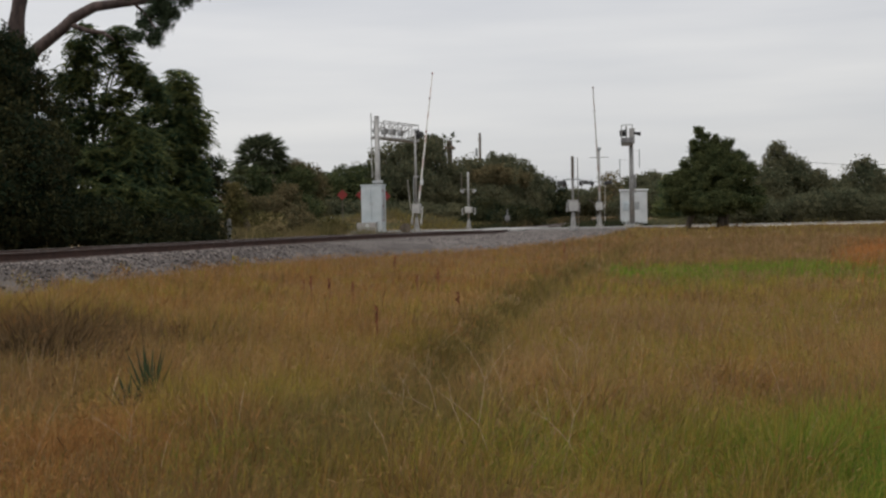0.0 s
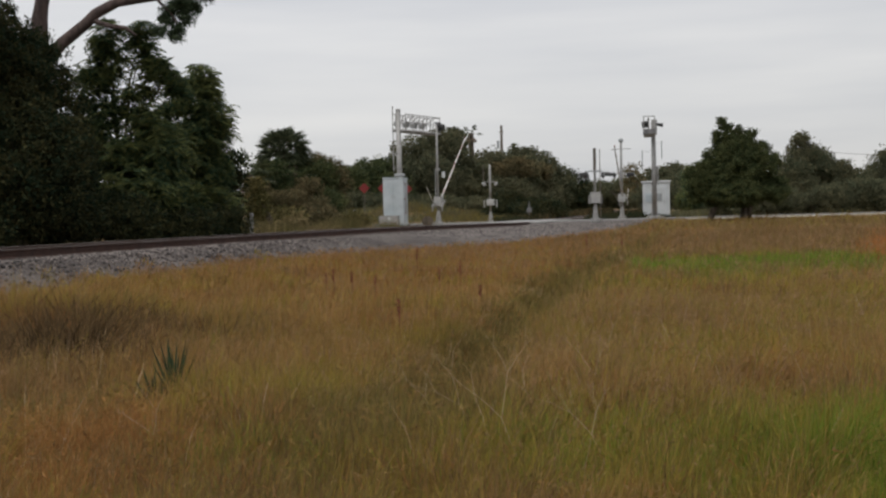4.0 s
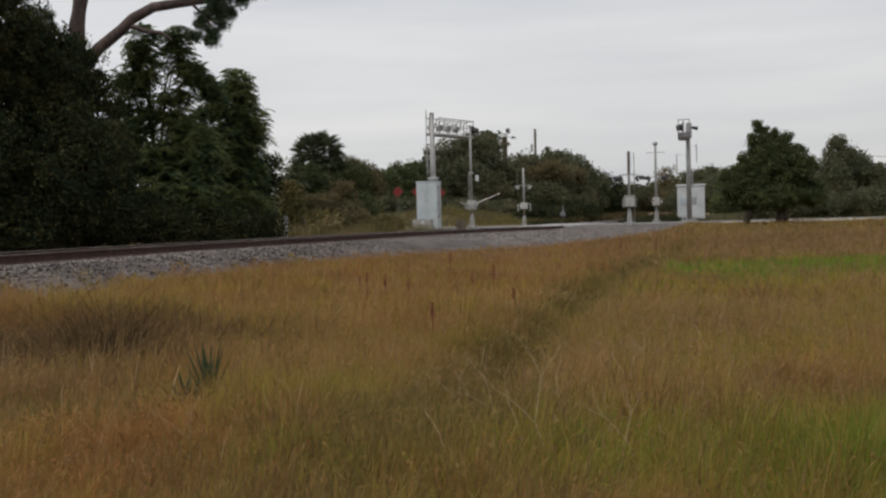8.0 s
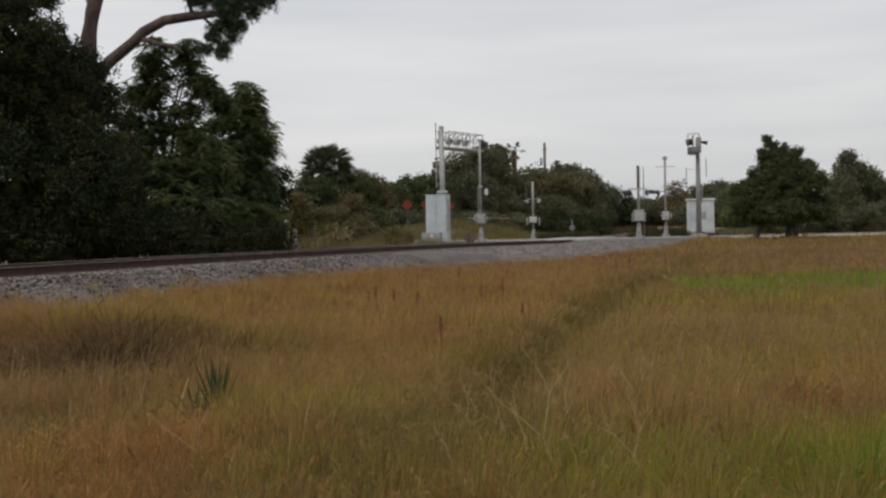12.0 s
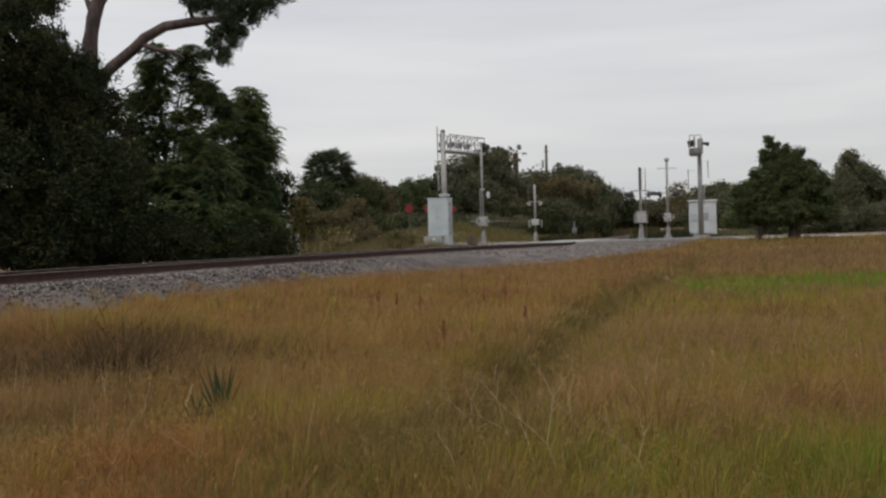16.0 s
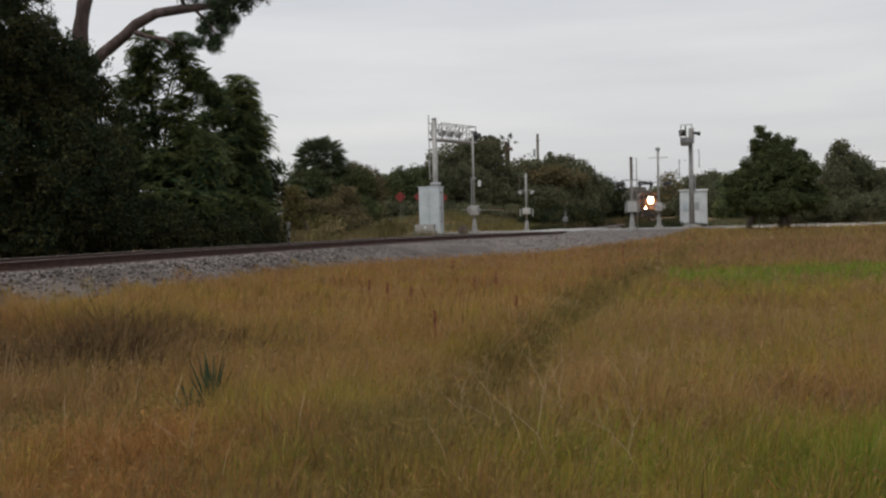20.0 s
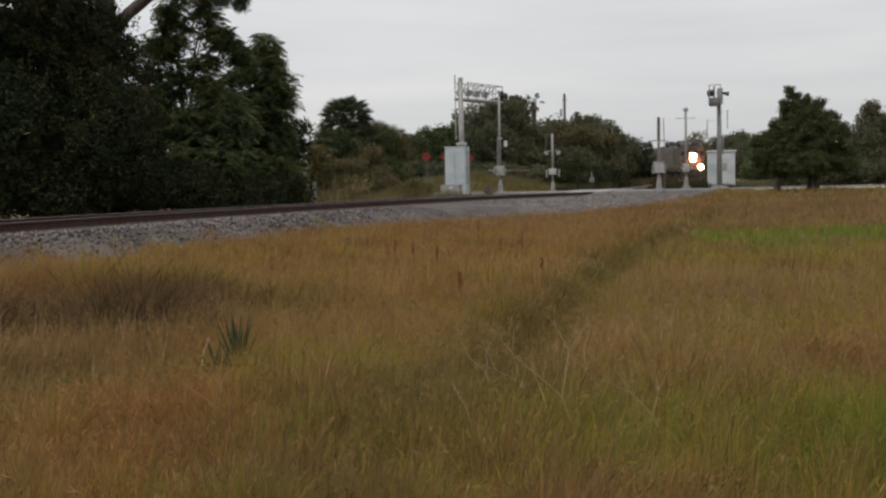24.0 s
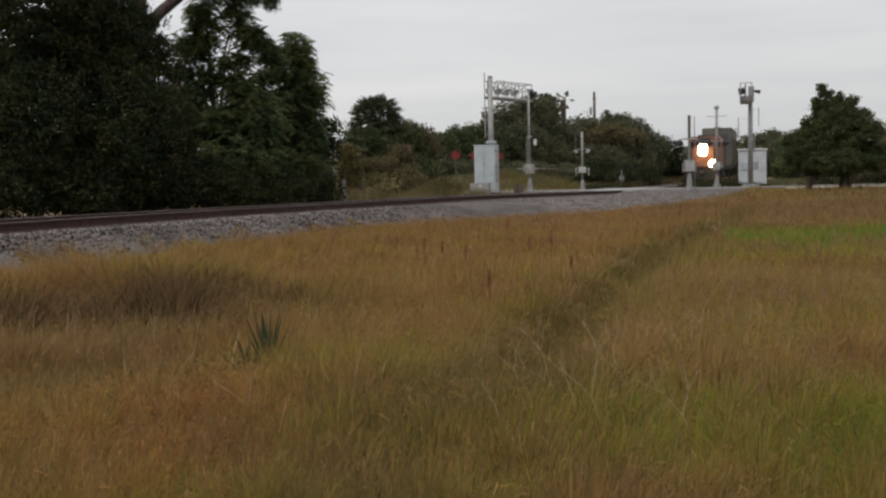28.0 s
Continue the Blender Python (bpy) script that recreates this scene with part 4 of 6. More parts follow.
def grow(label, leaf, kind, base, lobes, seed, gaps=()):
    rng = np.random.default_rng(seed)
    bx, by = base
    gz = float(ground_z(bx, by))
    near = by < 50
    name = "tree" if kind != "shrub" or max(l[2] + l[4] for l in lobes) > 5.5 else "shrub"
    t = thing(name, pose(bx, by, gz), label, name, "trees and scrub")
    dist = by
    size = 0.095 if near else 0.0018 * dist
    gap, per, cr = (0.44, 90, 0.17) if near else (0.0060 * dist, 44, 0.0026 * dist)
    if kind == "round":
        size, gap, per, cr = 0.095, 0.36, 80, 0.13
    if kind == "sparse":
        size, gap, per, cr = 0.6, 1.6, 9, 0.7
    if kind == "broadleaf" and leaf == "green":
        pts = crown_points(lobes, 0.40, 9, 0.035, rng, 0.4)
        pts = pts[gap_mask(pts, gaps)]
        v, f = compound_leaves(pts - np.array([bx, by, gz]), 0.40, rng)
    else:
        pts = crown_points(lobes, gap, per, cr, rng, 0.35 if kind == "shrub" else 0.45)
        pts = pts[gap_mask(pts, gaps)]
        v, f = leaf_tips(pts - np.array([bx, by, gz]), size, rng, 0.2, 0.55)
    part("crown", soup("crown", v, f, LEAVES[leaf]), LEAVES[leaf], t)
    tallest = max(l[2] for l in lobes)
    r0 = 0.10 if leaf == "green" else 0.035 * tallest + 0.04
    top = max(lobes, key=lambda l: l[2])
    trunk = [(0, 0, -0.15), (0.05, 0.02, 0.4 * (tallest - gz)), ((top[0] - bx) * 0.7, (top[1] - by) * 0.7, 0.85 * (tallest - gz))]
    part("trunk", Geo().tube(trunk, [r0 * 1.25, r0 * 0.8, r0 * 0.3], 9), M_DARKBARK, t)
    if kind == "round":
        part("trunk", Geo().tube([(-1.9, 0.1, -0.15), (-1.7, 0, 0.5), (-1.2, 0, 1.6)], [0.2, 0.16, 0.08], 9), M_DARKBARK, t)
        part("trunk", Geo().tube([(0.35, 0.1, -0.15), (0.3, 0, 0.6), (0.7, 0, 2.0)], [0.2, 0.16, 0.08], 9), M_DARKBARK, t)
    for x, y, z, rx, rz in lobes:
        mid = Vector(trunk[1])
        tip = Vector((x - bx, y - by, z - gz))
        if not 0.4 < (tip - mid).length < 2.2 * tallest + 2:
            continue
        bend = mid.lerp(tip, 0.5) + Vector((0, 0, 0.12 * (tip - mid).length))
        part("limb", Geo().tube([mid * 0.8, bend, tip], [r0 * 0.5, r0 * 0.32, r0 * 0.1], 6), M_DARKBARK, t)
    return t


# far woods that close the view along the horizon
def far_woods(name, x0, x1, y, zt, seed, leaf):
    rng = np.random.default_rng(seed)
    pts = []
    for cx in np.arange(x0, x1, 4.0):
        cy, top = y + rng.uniform(-6, 6), zt * rng.uniform(0.75, 1.1)
        k = rng.normal(size=(420, 3)) * np.array([2.2, 1.6, 0.34 * top]) * 0.75 + np.array([cx, cy, 0.52 * top + 0.4])
        pts.append(k)
    pts = np.concatenate(pts)
    pts = pts[pts[:, 2] > 0.5]
    ob = new(name, soup(name, *leaf_tips(pts, 0.0035 * abs(y), rng, 0.2, 0.6), leaf))
    tagged(ob, "low dark woods closing the horizon", "woods", kind="stuff")


far_woods("far_woods", -130, -14, 150, 6.5, 61, M_LEAFOLIVE)
far_woods("far_woods", -20, 14, 190, 6.0, 62, M_LEAFOLIVE)
far_woods("far_woods", 5, 44, 390, 7.0, 63, M_LEAFOLIVE)
far_woods("far_woods", 42, 200, 260, 6.5, 64, M_LEAFOLIVE)

grow("dense dark oak at the edge of the railway thicket", "dark", "broadleaf", (-11.6, 30), ((-12.9, 29, 6.2, 1.82, 2.10), (-11.9, 30, 5.1, 1.45, 1.95), (-10.9, 29.5, 2.8, 1.56, 1.85), (-12.9, 28.5, 2.8, 1.65, 2.06), (-11.4, 31, 5.3, 1.05, 1.08), (-10.9, 31, 3.8, 0.97, 1.64), (-11.5, 33, 3.0, 1.19, 1.51), (-11.8, 33, 1.7, 1.43, 0.95), (-12.8, 30, 8.2, 1.30, 1.30), (-14.1, 30, 8.5, 1.30, 1.59)), 100)
grow("dense dark oak at the edge of the railway thicket", "dark", "broadleaf", (-17, 31), ((-15.9, 30, 6.4, 1.59, 2.31), (-15.3, 29, 3.6, 1.82, 2.10), (-17.3, 30, 5.1, 1.74, 2.89), (-16.4, 31, 8.8, 1.64, 1.64)), 101)
grow("tall shrubby tree with drooping compound leaves", "green", "broadleaf", (-10.9, 37), ((-10.8, 36, 7.2, 0.31, 0.45), (-10.8, 36, 6.7, 0.42, 0.38), (-9.8, 36, 7.2, 0.28, 0.42), (-9.8, 36, 6.6, 0.38, 0.45), (-9.5, 36, 6.0, 0.52, 0.42), (-9.0, 36, 5.7, 0.38, 0.31), (-8.7, 36, 5.3, 0.23, 0.16), (-10.9, 36, 6.1, 0.59, 0.49), (-11.3, 36, 5.6, 0.59, 0.49), (-11.6, 36, 4.9, 0.35, 0.38), (-10.0, 36, 5.2, 0.52, 0.31), (-9.8, 36, 4.5, 0.56, 0.52), (-10.8, 36, 4.6, 0.45, 0.5), (-11.4, 36, 4.2, 0.5, 0.5), (-11.4, 36, 3.5, 0.87, 0.6), (-10.3, 36, 3.3, 1.0, 0.66), (-9.3, 36, 3.5, 0.87, 0.97), (-10.0, 36, 2.3, 1.65, 0.9)), 102, ((-10.3, 36, 6.5, 0.14), (-10.35, 36, 6.0, 0.12)))
grow("leafy tree with a bushy crown beside the track", "green", "broadleaf", (-9, 41), ((-8.9, 40, 6.2, 0.46, 0.39), (-9.4, 40, 5.9, 0.42, 0.35), (-8.6, 40, 5.8, 0.28, 0.31), (-9.1, 40, 5.4, 0.75, 0.54), (-8.5, 40, 4.9, 0.58, 0.55), (-9.7, 40, 4.7, 0.77, 0.77), (-8.2, 40, 4.35, 0.45, 0.42), (-9.2, 40, 3.9, 1.15, 0.93), (-8.5, 40, 3.3, 0.54, 0.58), (-8.9, 40, 2.8, 1.06, 0.77), (-9.9, 40, 2.4, 0.96, 0.77), (-9.3, 39, 1.7, 1.40, 1.0), (-8.5, 39.5, 1.7, 0.85, 0.9)), 103)
# the dark leaf colour also carries the shade at the bottom of the thicket
grow("low dark thicket of shrubs behind the rails", "dark", "shrub", (-11, 34), ((-13.9, 28, 1.5, 1.75, 0.81), (-12.1, 29, 1.4, 1.54, 0.84), (-10.9, 31, 1.4, 1.49, 0.82), (-9.9, 33, 1.3, 1.43, 0.80), (-8.9, 36, 1.1, 1.39, 0.69), (-8.0, 38.5, 1.1, 1.02, 0.65), (-8.35, 41.5, 1.8, 0.6, 1.0), (-8.2, 41.5, 3.0, 0.5, 0.8)), 104)
grow("dark trees deeper in the thicket", "dark", "sparse", (-17, 46), ((-21.2, 46, 4.8, 2.44, 2.66), (-18.2, 46, 4.1, 2.22, 2.44), (-15.3, 46, 2.9, 1.55, 1.55), (-13.2, 47, 2.1, 1.13, 0.82), (-19.8, 46, 7.6, 2.00, 2.22), (-17.7, 46, 6.7, 0.67, 1.33), (-23.9, 46, 4.8, 2.44, 3.33), (-17.8, 44, 2.5, 2.54, 1.27), (-20.8, 44, 2.5, 2.54, 1.27)), 105)
grow("yellow-green shrub beside the railway", "yellow", "shrub", (-8, 48), ((-8.5, 48, 1.8, 0.51, 0.93), (-8.6, 48, 2.6, 0.37, 0.42)), 106)
grow("broad scrub bush with tired brownish leaves", "mid", "shrub", (-8, 60), ((-8.1, 60, 3.2, 1.74, 1.30), (-9.3, 57.2, 3.0, 1.23, 1.2), (-8.7, 60, 3.8, 0.93, 0.6), (-8.4, 58, 2.1, 1.82, 1.12), (-7.2, 58, 1.8, 1.40, 0.84)), 107)
grow("brownish shrub beside the scrub", "brown", "shrub", (-6.6, 61), ((-6.9, 61, 3.5, 0.88, 0.76), (-6.8, 61, 2.5, 0.88, 1.32), (-7.5, 60, 4.0, 0.52, 0.40)), 108)
grow("low brownish scrub beside the railway", "brown", "shrub", (-8.5, 54), ((-9.3, 54, 1.9, 0.88, 0.88), (-8.2, 54.5, 1.9, 0.89, 0.68), (-7.0, 55, 1.6, 0.90, 0.58), (-7.7, 57, 2.6, 0.82, 0.60)), 109)
grow("green scrub tree beyond the road", "mid", "shrub", (-9, 105), ((-8.8, 104, 4.5, 1.90, 1.60), (-7.2, 106, 4.7, 1.74, 1.74), (-9.9, 102, 3.5, 1.97, 1.72), (-6.6, 103, 3.2, 2.23, 1.49)), 110)
grow("broad scrub tree beyond the road", "olive", "shrub", (-4, 108), ((-4.7, 108, 6.2, 2.08, 2.19), (-3.2, 107, 4.2, 2.84, 2.58), (-5.6, 106, 4.2, 1.84, 2.15), (-2.2, 110, 7.4, 1.91, 1.59)), 111)
grow("tall scrub tree with a rounded top", "olive", "shrub", (-1, 113), ((-0.9, 114, 8.0, 1.48, 1.32), (-1.3, 113, 5.9, 2.51, 2.61), (0.8, 114, 4.0, 2.31, 2.42), (-1.2, 111, 3.2, 2.94, 2.14)), 112)
grow("mound of dark scrub trees by the railway", "olive", "shrub", (4, 128), ((3.0, 128, 5.2, 2.78, 2.96), (5.5, 130, 4.9, 3.01, 3.01), (4.1, 126, 2.7, 3.64, 2.43), (6.5, 131, 6.5, 1.77, 1.39), (5.7, 131, 7.6, 0.32, 0.88), (7.1, 131, 7.4, 0.32, 0.76)), 113)
grow("mound of dark scrub trees by the railway", "olive", "shrub", (9, 142), ((8.5, 143, 5.2, 2.76, 2.76), (10.7, 145, 3.8, 3.14, 2.94), (7.9, 140, 2.8, 4.05, 2.83), (11.3, 144, 5.7, 1.25, 0.69), (8.5, 143, 7.8, 0.34, 0.90), (10.0, 144, 7.4, 0.35, 0.83), (11.0, 144, 6.6, 0.35, 0.83)), 114)
grow("brownish scrub on top of the mound", "brown", "shrub", (5, 126), ((6.0, 127, 5.6, 2.20, 1.35), (3.8, 126, 5.3, 1.58, 1.21), (9.1, 138, 5.5, 1.60, 1.06)), 115)
grow("dark scrub trees hiding the curve of the railway", "dark", "shrub", (13.5, 152), ((14.1, 152, 2.9, 2.34, 2.78), (11.4, 150, 2.1, 3.61, 2.53), (15.7, 154, 1.4, 1.63, 2.08), (13.6, 152, 5.1, 1.17, 0.88)), 116)
grow("low undergrowth on the bank beyond the road", "olive", "shrub", (-4, 101), ((-9.3, 100, 2.0, 1.93, 1.06), (-6.9, 100, 1.9, 1.93, 0.96), (-4.5, 101, 1.8, 1.95, 0.97), (-2.1, 101, 1.7, 1.95, 0.97), (0.4, 102, 1.5, 1.97, 0.98)), 117)
grow("low undergrowth at the foot of the scrub", "dark", "shrub", (2, 120), ((-11.2, 104, 1.4, 2.01, 0.90), (4.6, 125, 0.8, 3.61, 1.08), (9.1, 138, 0.4, 3.33, 1.06), (13.7, 148, 0.0, 2.85, 1.00)), 118)
# dark leaves here stand for the shadowed brush at the base of the trees
grow("low shrubs on the verge beyond the road, dark like the shade under the trees", "dark", "shrub", (5.5, 92), ((2.6, 87, 1.1, 1.20, 0.85), (4.0, 86.5, 1.0, 1.1, 0.75), (4.9, 89, 1.2, 1.3, 0.95), (6.6, 92, 1.1, 1.1, 0.95), (7.3, 96, 1.0, 1.2, 0.95), (3.4, 90, 1.7, 1.4, 1.0)), 119)
grow("far tree line behind the railway curve", "olive", "shrub", (34, 250), ((29.5, 258, 4.1, 4.97, 2.49), (35.1, 258, 4.4, 4.48, 2.49), (41.9, 250, 4.5, 4.82, 2.65), (33.1, 262, 4.3, 4.80, 2.02), (27.8, 265, 3.7, 5.11, 2.30), (39.0, 255, 5.2, 5.53, 2.70), (31.2, 262, 2.6, 7.58, 3.03), (39.4, 250, 2.4, 6.02, 2.89)), 120)
grow("sparse grey-green tree standing above the far woods", "brown", "sparse", (36, 240), ((34.7, 242, 8.0, 2.33, 1.87), (35.4, 242, 5.1, 2.80, 2.33)), 121)
grow("woods behind the white equipment house", "olive", "shrub", (38, 190), ((33.7, 190, 5.7, 3.66, 2.01), (34.0, 180, 4.1, 3.90, 2.60), (31.8, 185, 2.4, 5.35, 2.67), (30.6, 188, 6.3, 1.09, 0.91), (34.6, 190, 6.6, 1.28, 0.92)), 122)
grow("woods behind the white equipment house", "green", "shrub", (26, 120), ((24.3, 122, 3.5, 1.88, 2.23), (25.0, 120, 4.1, 1.50, 2.08), (23.8, 120, 1.7, 2.31, 1.62)), 123)
grow("round-crowned dark green tree in the grass by the road", "mid", "round", (15.4, 65), ((15.00, 65, 3.05, 1.65, 1.5), (14.9, 65, 4.0, 1.25, 1.0), (15.0, 65, 3.3, 0.8, 0.8), (14.45, 65, 4.72, 0.62, 0.72), (15.30, 65, 4.66, 0.70, 0.60), (14.85, 65, 4.5, 0.8, 0.6), (15.95, 65, 4.1, 0.8, 0.62), (16.40, 65, 3.35, 1.05, 1.15), (13.35, 65, 2.75, 0.95, 1.05), (14.90, 65, 1.95, 2.35, 0.80), (17.10, 65, 2.1, 0.85, 0.85), (12.95, 65, 2.0, 0.70, 0.62), (14.27, 65, 5.70, 0.08, 0.34), (14.66, 65, 5.55, 0.12, 0.24), (14.0, 65, 5.15, 0.08, 0.28), (15.16, 65, 5.38, 0.28, 0.28), (15.86, 65, 5.18, 0.30, 0.28), (13.50, 65, 4.02, 0.30, 0.40), (17.10, 65, 3.60, 0.30, 0.32), (12.60, 65, 3.10, 0.28, 0.30), (16.6, 65, 4.35, 0.32, 0.3)), 124)
grow("dark woods across the road", "olive", "shrub", (38, 128), ((25.3, 132, 2.5, 2.80, 2.16), (29.4, 134, 2.4, 2.84, 2.20), (31.9, 129, 2.3, 2.74, 2.11), (36.1, 131, 2.3, 2.78, 2.15), (40.3, 133, 2.2, 2.82, 2.18), (42.4, 128, 2.1, 2.71, 2.10), (46.7, 130, 2.1, 2.76, 2.13), (51.1, 132, 2.0, 2.80, 2.16)), 125)
grow("tree with a pointed crown across the road", "olive", "shrub", (34, 112), ((32.2, 112, 5.3, 1.73, 1.94), (33.8, 112, 4.3, 1.94, 2.05), (36.1, 113, 3.4, 1.96, 1.85), (39.7, 118, 2.8, 1.71, 1.82), (34.7, 113, 3.3, 2.29, 2.40), (32.1, 112, 7.2, 0.86, 0.65), (32.9, 112, 6.0, 0.76, 0.65), (30.6, 110, 3.1, 2.39, 2.39), (35.8, 113, 2.5, 1.91, 1.91), (36.6, 113, 4.2, 0.54, 0.49)), 126)
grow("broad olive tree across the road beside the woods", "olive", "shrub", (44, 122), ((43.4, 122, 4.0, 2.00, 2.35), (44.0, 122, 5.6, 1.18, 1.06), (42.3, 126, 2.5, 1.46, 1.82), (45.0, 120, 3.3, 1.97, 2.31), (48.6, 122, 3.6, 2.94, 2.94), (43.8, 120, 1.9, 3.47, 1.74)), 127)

urng = random.Random(12)
for k in range(7):
    ux = 19.4 + 4.2 * k
    uy = float(road_mid(ux)) + 6.3
    grow("low dark undergrowth along the far side of the road", "olive", "shrub", (ux, uy),
         tuple((ux - 2.0 + 1.35 * j, uy + urng.uniform(-0.5, 1.2), 1.25 + urng.uniform(-0.3, 0.5), 1.25, urng.uniform(0.8, 1.2)) for j in range(4)), 128 + k)

# pine with a long bent limb above the thicket
pine = thing("pine_tree", pose(-12.9, 35.6, 0.3), "tall pine with reddish-grey bark and a long bent limb", "tree", "trees and scrub")


def from_base(pts, ob):
    return [tuple(Vector(p) - ob.matrix_basis.translation) for p in pts]


part("trunk", Geo().tube(from_base([(-12.9, 35.6, 0.1), (-12.75, 35.4, 4.0), (-12.54, 35, 7.4), (-12.4, 35, 8.16), (-12.26, 35, 8.63), (-11.9, 35, 9.2), (-11.4, 35.2, 10.6), (-11.2, 35.4, 12.4)], pine),
                         [0.36, 0.30, 0.24, 0.22, 0.22, 0.20, 0.14, 0.05], 12), M_BARK, pine, "reddish-grey scaly trunk", smooth=True)
part("limb", Geo().tube(from_base([(-12.7, 35.3, 5.4), (-12.35, 35.1, 6.2), (-11.92, 35, 6.65), (-11.18, 35, 7.21), (-10.85, 35, 7.52), (-10.2, 35, 7.85), (-9.4, 35, 7.95), (-8.6, 35, 8.0), (-7.6, 35, 8.2)], pine),
                        [0.20, 0.19, 0.18, 0.165, 0.16, 0.15, 0.14, 0.10, 0.04], 10), M_BARK, pine, "long bent limb with grey-brown bark", smooth=True)
part("branch", Geo().tube(from_base([(-10.98, 35, 7.35), (-10.38, 34.9, 7.12), (-9.91, 34.8, 7.05), (-9.6, 34.8, 6.82)], pine), [0.08, 0.07, 0.06, 0.03], 8), M_BARK, pine)
part("branch", Geo().tube(from_base([(-12.45, 35, 8.3), (-12.58, 35, 8.72), (-12.85, 35, 9.3), (-13.3, 35.2, 10.3)], pine), [0.09, 0.075, 0.06, 0.03], 8), M_BARK, pine)
part("branch", Geo().tube(from_base([(-9.3, 35, 7.95), (-9.54, 35, 8.61), (-9.97, 35, 9.05), (-10.3, 35.2, 9.8)], pine), [0.07, 0.055, 0.045, 0.02], 8), M_BARK, pine)
part("branch", Geo().tube(from_base([(-9.0, 35, 7.9), (-8.6, 34.9, 7.5), (-8.3, 34.9, 7.0)], pine), [0.05, 0.04, 0.02], 7), M_BARK, pine)
prng = np.random.default_rng(77)
tufts = np.array([(-8.9, 35, 8.55, 0.45), (-8.27, 35, 8.32, 0.45), (-7.63, 35, 8.45, 0.42), (-7.1, 35, 8.4, 0.35), (-8.13, 35, 7.9, 0.32), (-7.55, 35, 8.0, 0.26), (-8.6, 35, 7.55, 0.24), (-8.14, 35, 7.35, 0.25), (-8.4, 35, 7.05, 0.22),
                  (-8.8, 35, 7.3, 0.22), (-8.5, 34.9, 6.75, 0.22), (-8.95, 34.9, 6.95, 0.2), (-7.9, 35, 7.6, 0.24), (-8.3, 34.9, 7.75, 0.25), (-9.2, 35, 8.6, 0.35), (-6.75, 35, 8.75, 0.35), (-8.1, 35, 9.2, 0.6), (-7.2, 35, 9.1, 0.5), (-9.1, 35, 9.2, 0.45), (-11.2, 35.4, 12.2, 0.9), (-11.9, 35.4, 11.0, 0.8), (-13.3, 35.2, 10.4, 0.7), (-10.3, 35.2, 9.9, 0.5)])
tuft_c, need = [], []
for x, y, z, r in tufts:
    n = int(90 * (r / 0.35) ** 2) if z < 9.4 else 60
    c = np.array([x, y, z]) + prng.normal(size=(n, 3)) * np.array([r, r, r * 0.75]) * 0.55
    tuft_c.append(c)
tuft_c = np.concatenate(tuft_c)
for k in range(14):
    d = prng.normal(size=tuft_c.shape)
    d /= np.linalg.norm(d, axis=1, keepdims=True)
    need.append(tuft_c + d * 0.09)
pv, pf = leaf_quads(np.concatenate(need) - np.array(pine.matrix_basis.translation), 0.22, prng, 0.1, 0.09)
part("needles", soup("needles", pv, pf, M_NEEDLE), M_NEEDLE, pine, "dark green needle tufts")


def fan_palm(m, trunk_h, fronds, radius, label, seed, dead=6, girth=1.0):
    rng = random.Random(seed)
    p = thing("fan_palm", m, label, "palm", "palms")
    part("trunk", Geo().tube([(0, 0, -0.1), (0.04, 0, trunk_h * 0.5), (0, 0.03, trunk_h)], [0.22 * girth, 0.17 * girth, 0.19 * girth], 10), M_DARKBARK, p)
    for k in range(fronds + dead):
        is_dead = k >= fronds
        az = k * 137.5 + rng.uniform(-12, 12)
        el = rng.uniform(-75, -45) if is_dead else math.degrees(math.asin(-0.5 + 1.48 * (k + rng.uniform(0, 1)) / fronds))
        stem = radius * rng.uniform(0.5, 0.68)
        g = Geo().tube([(0, 0, 0), (0, stem, 0.02 * stem)], [0.02, 0.012], 4)
        n = 25
        for j in range(n):
            a = math.radians(-105 + 210 * j / (n - 1))
            ln = radius * 0.48 * (0.75 + 0.25 * math.cos(a)) * rng.uniform(0.85, 1.1)
            tip = Vector((math.sin(a) * ln, stem + math.cos(a) * ln, -0.28 * ln * rng.uniform(0.3, 1.4)))
            side = Vector((math.cos(a), -math.sin(a), 0)) * (0.028 * radius)
            o = Vector((0, stem, 0.02 * stem))
            mid = o.lerp(tip, 0.55) + Vector((0, 0, 0.05 * ln))
            g.quad(o, mid + side, tip, mid - side)
        part("dead_frond" if is_dead else "frond", g, M_DEADFROND if is_dead else M_FROND, p, at=pose(0, 0, trunk_h) @ pose(0, 0, 0, 0, 0, az) @ pose(0, 0, 0, el, 0, 0) @ pose(0, 0, 0, 0, rng.uniform(-50, 50), 0))
    return p


fan_palm(pose(-9.1, 59.3, 0.5), 3.95, 66, 1.42, "sabal palm with a dense round head of fan fronds", 5, 16)
fan_palm(pose(-10.1, 55.0, 0.5), 2.8, 12, 1.4, "small leaning sabal palm beside the thicket", 6, 3)
fan_palm(pose(0.9, 125.0, 0.5), 8.9, 8, 1.15, "thin ragged palm rising above the scrub", 7, 5, 1.6)


# ---- grass: blades by kind, thicker where they stand near ----
def patch(x, y, cx, cy, rx, ry):
    return np.exp(-((x - cx) / rx) ** 2 - ((y - cy) / ry) ** 2)


def lumps(x, y, s, k):
    return 0.5 + 0.25 * (np.sin(x * s + 1.3 * k + 1.7 * np.sin(y * s * 0.6 + k)) + np.sin(y * s * 0.8 - 0.7 * k + 1.9 * np.sin(x * s * 0.5 - k)))


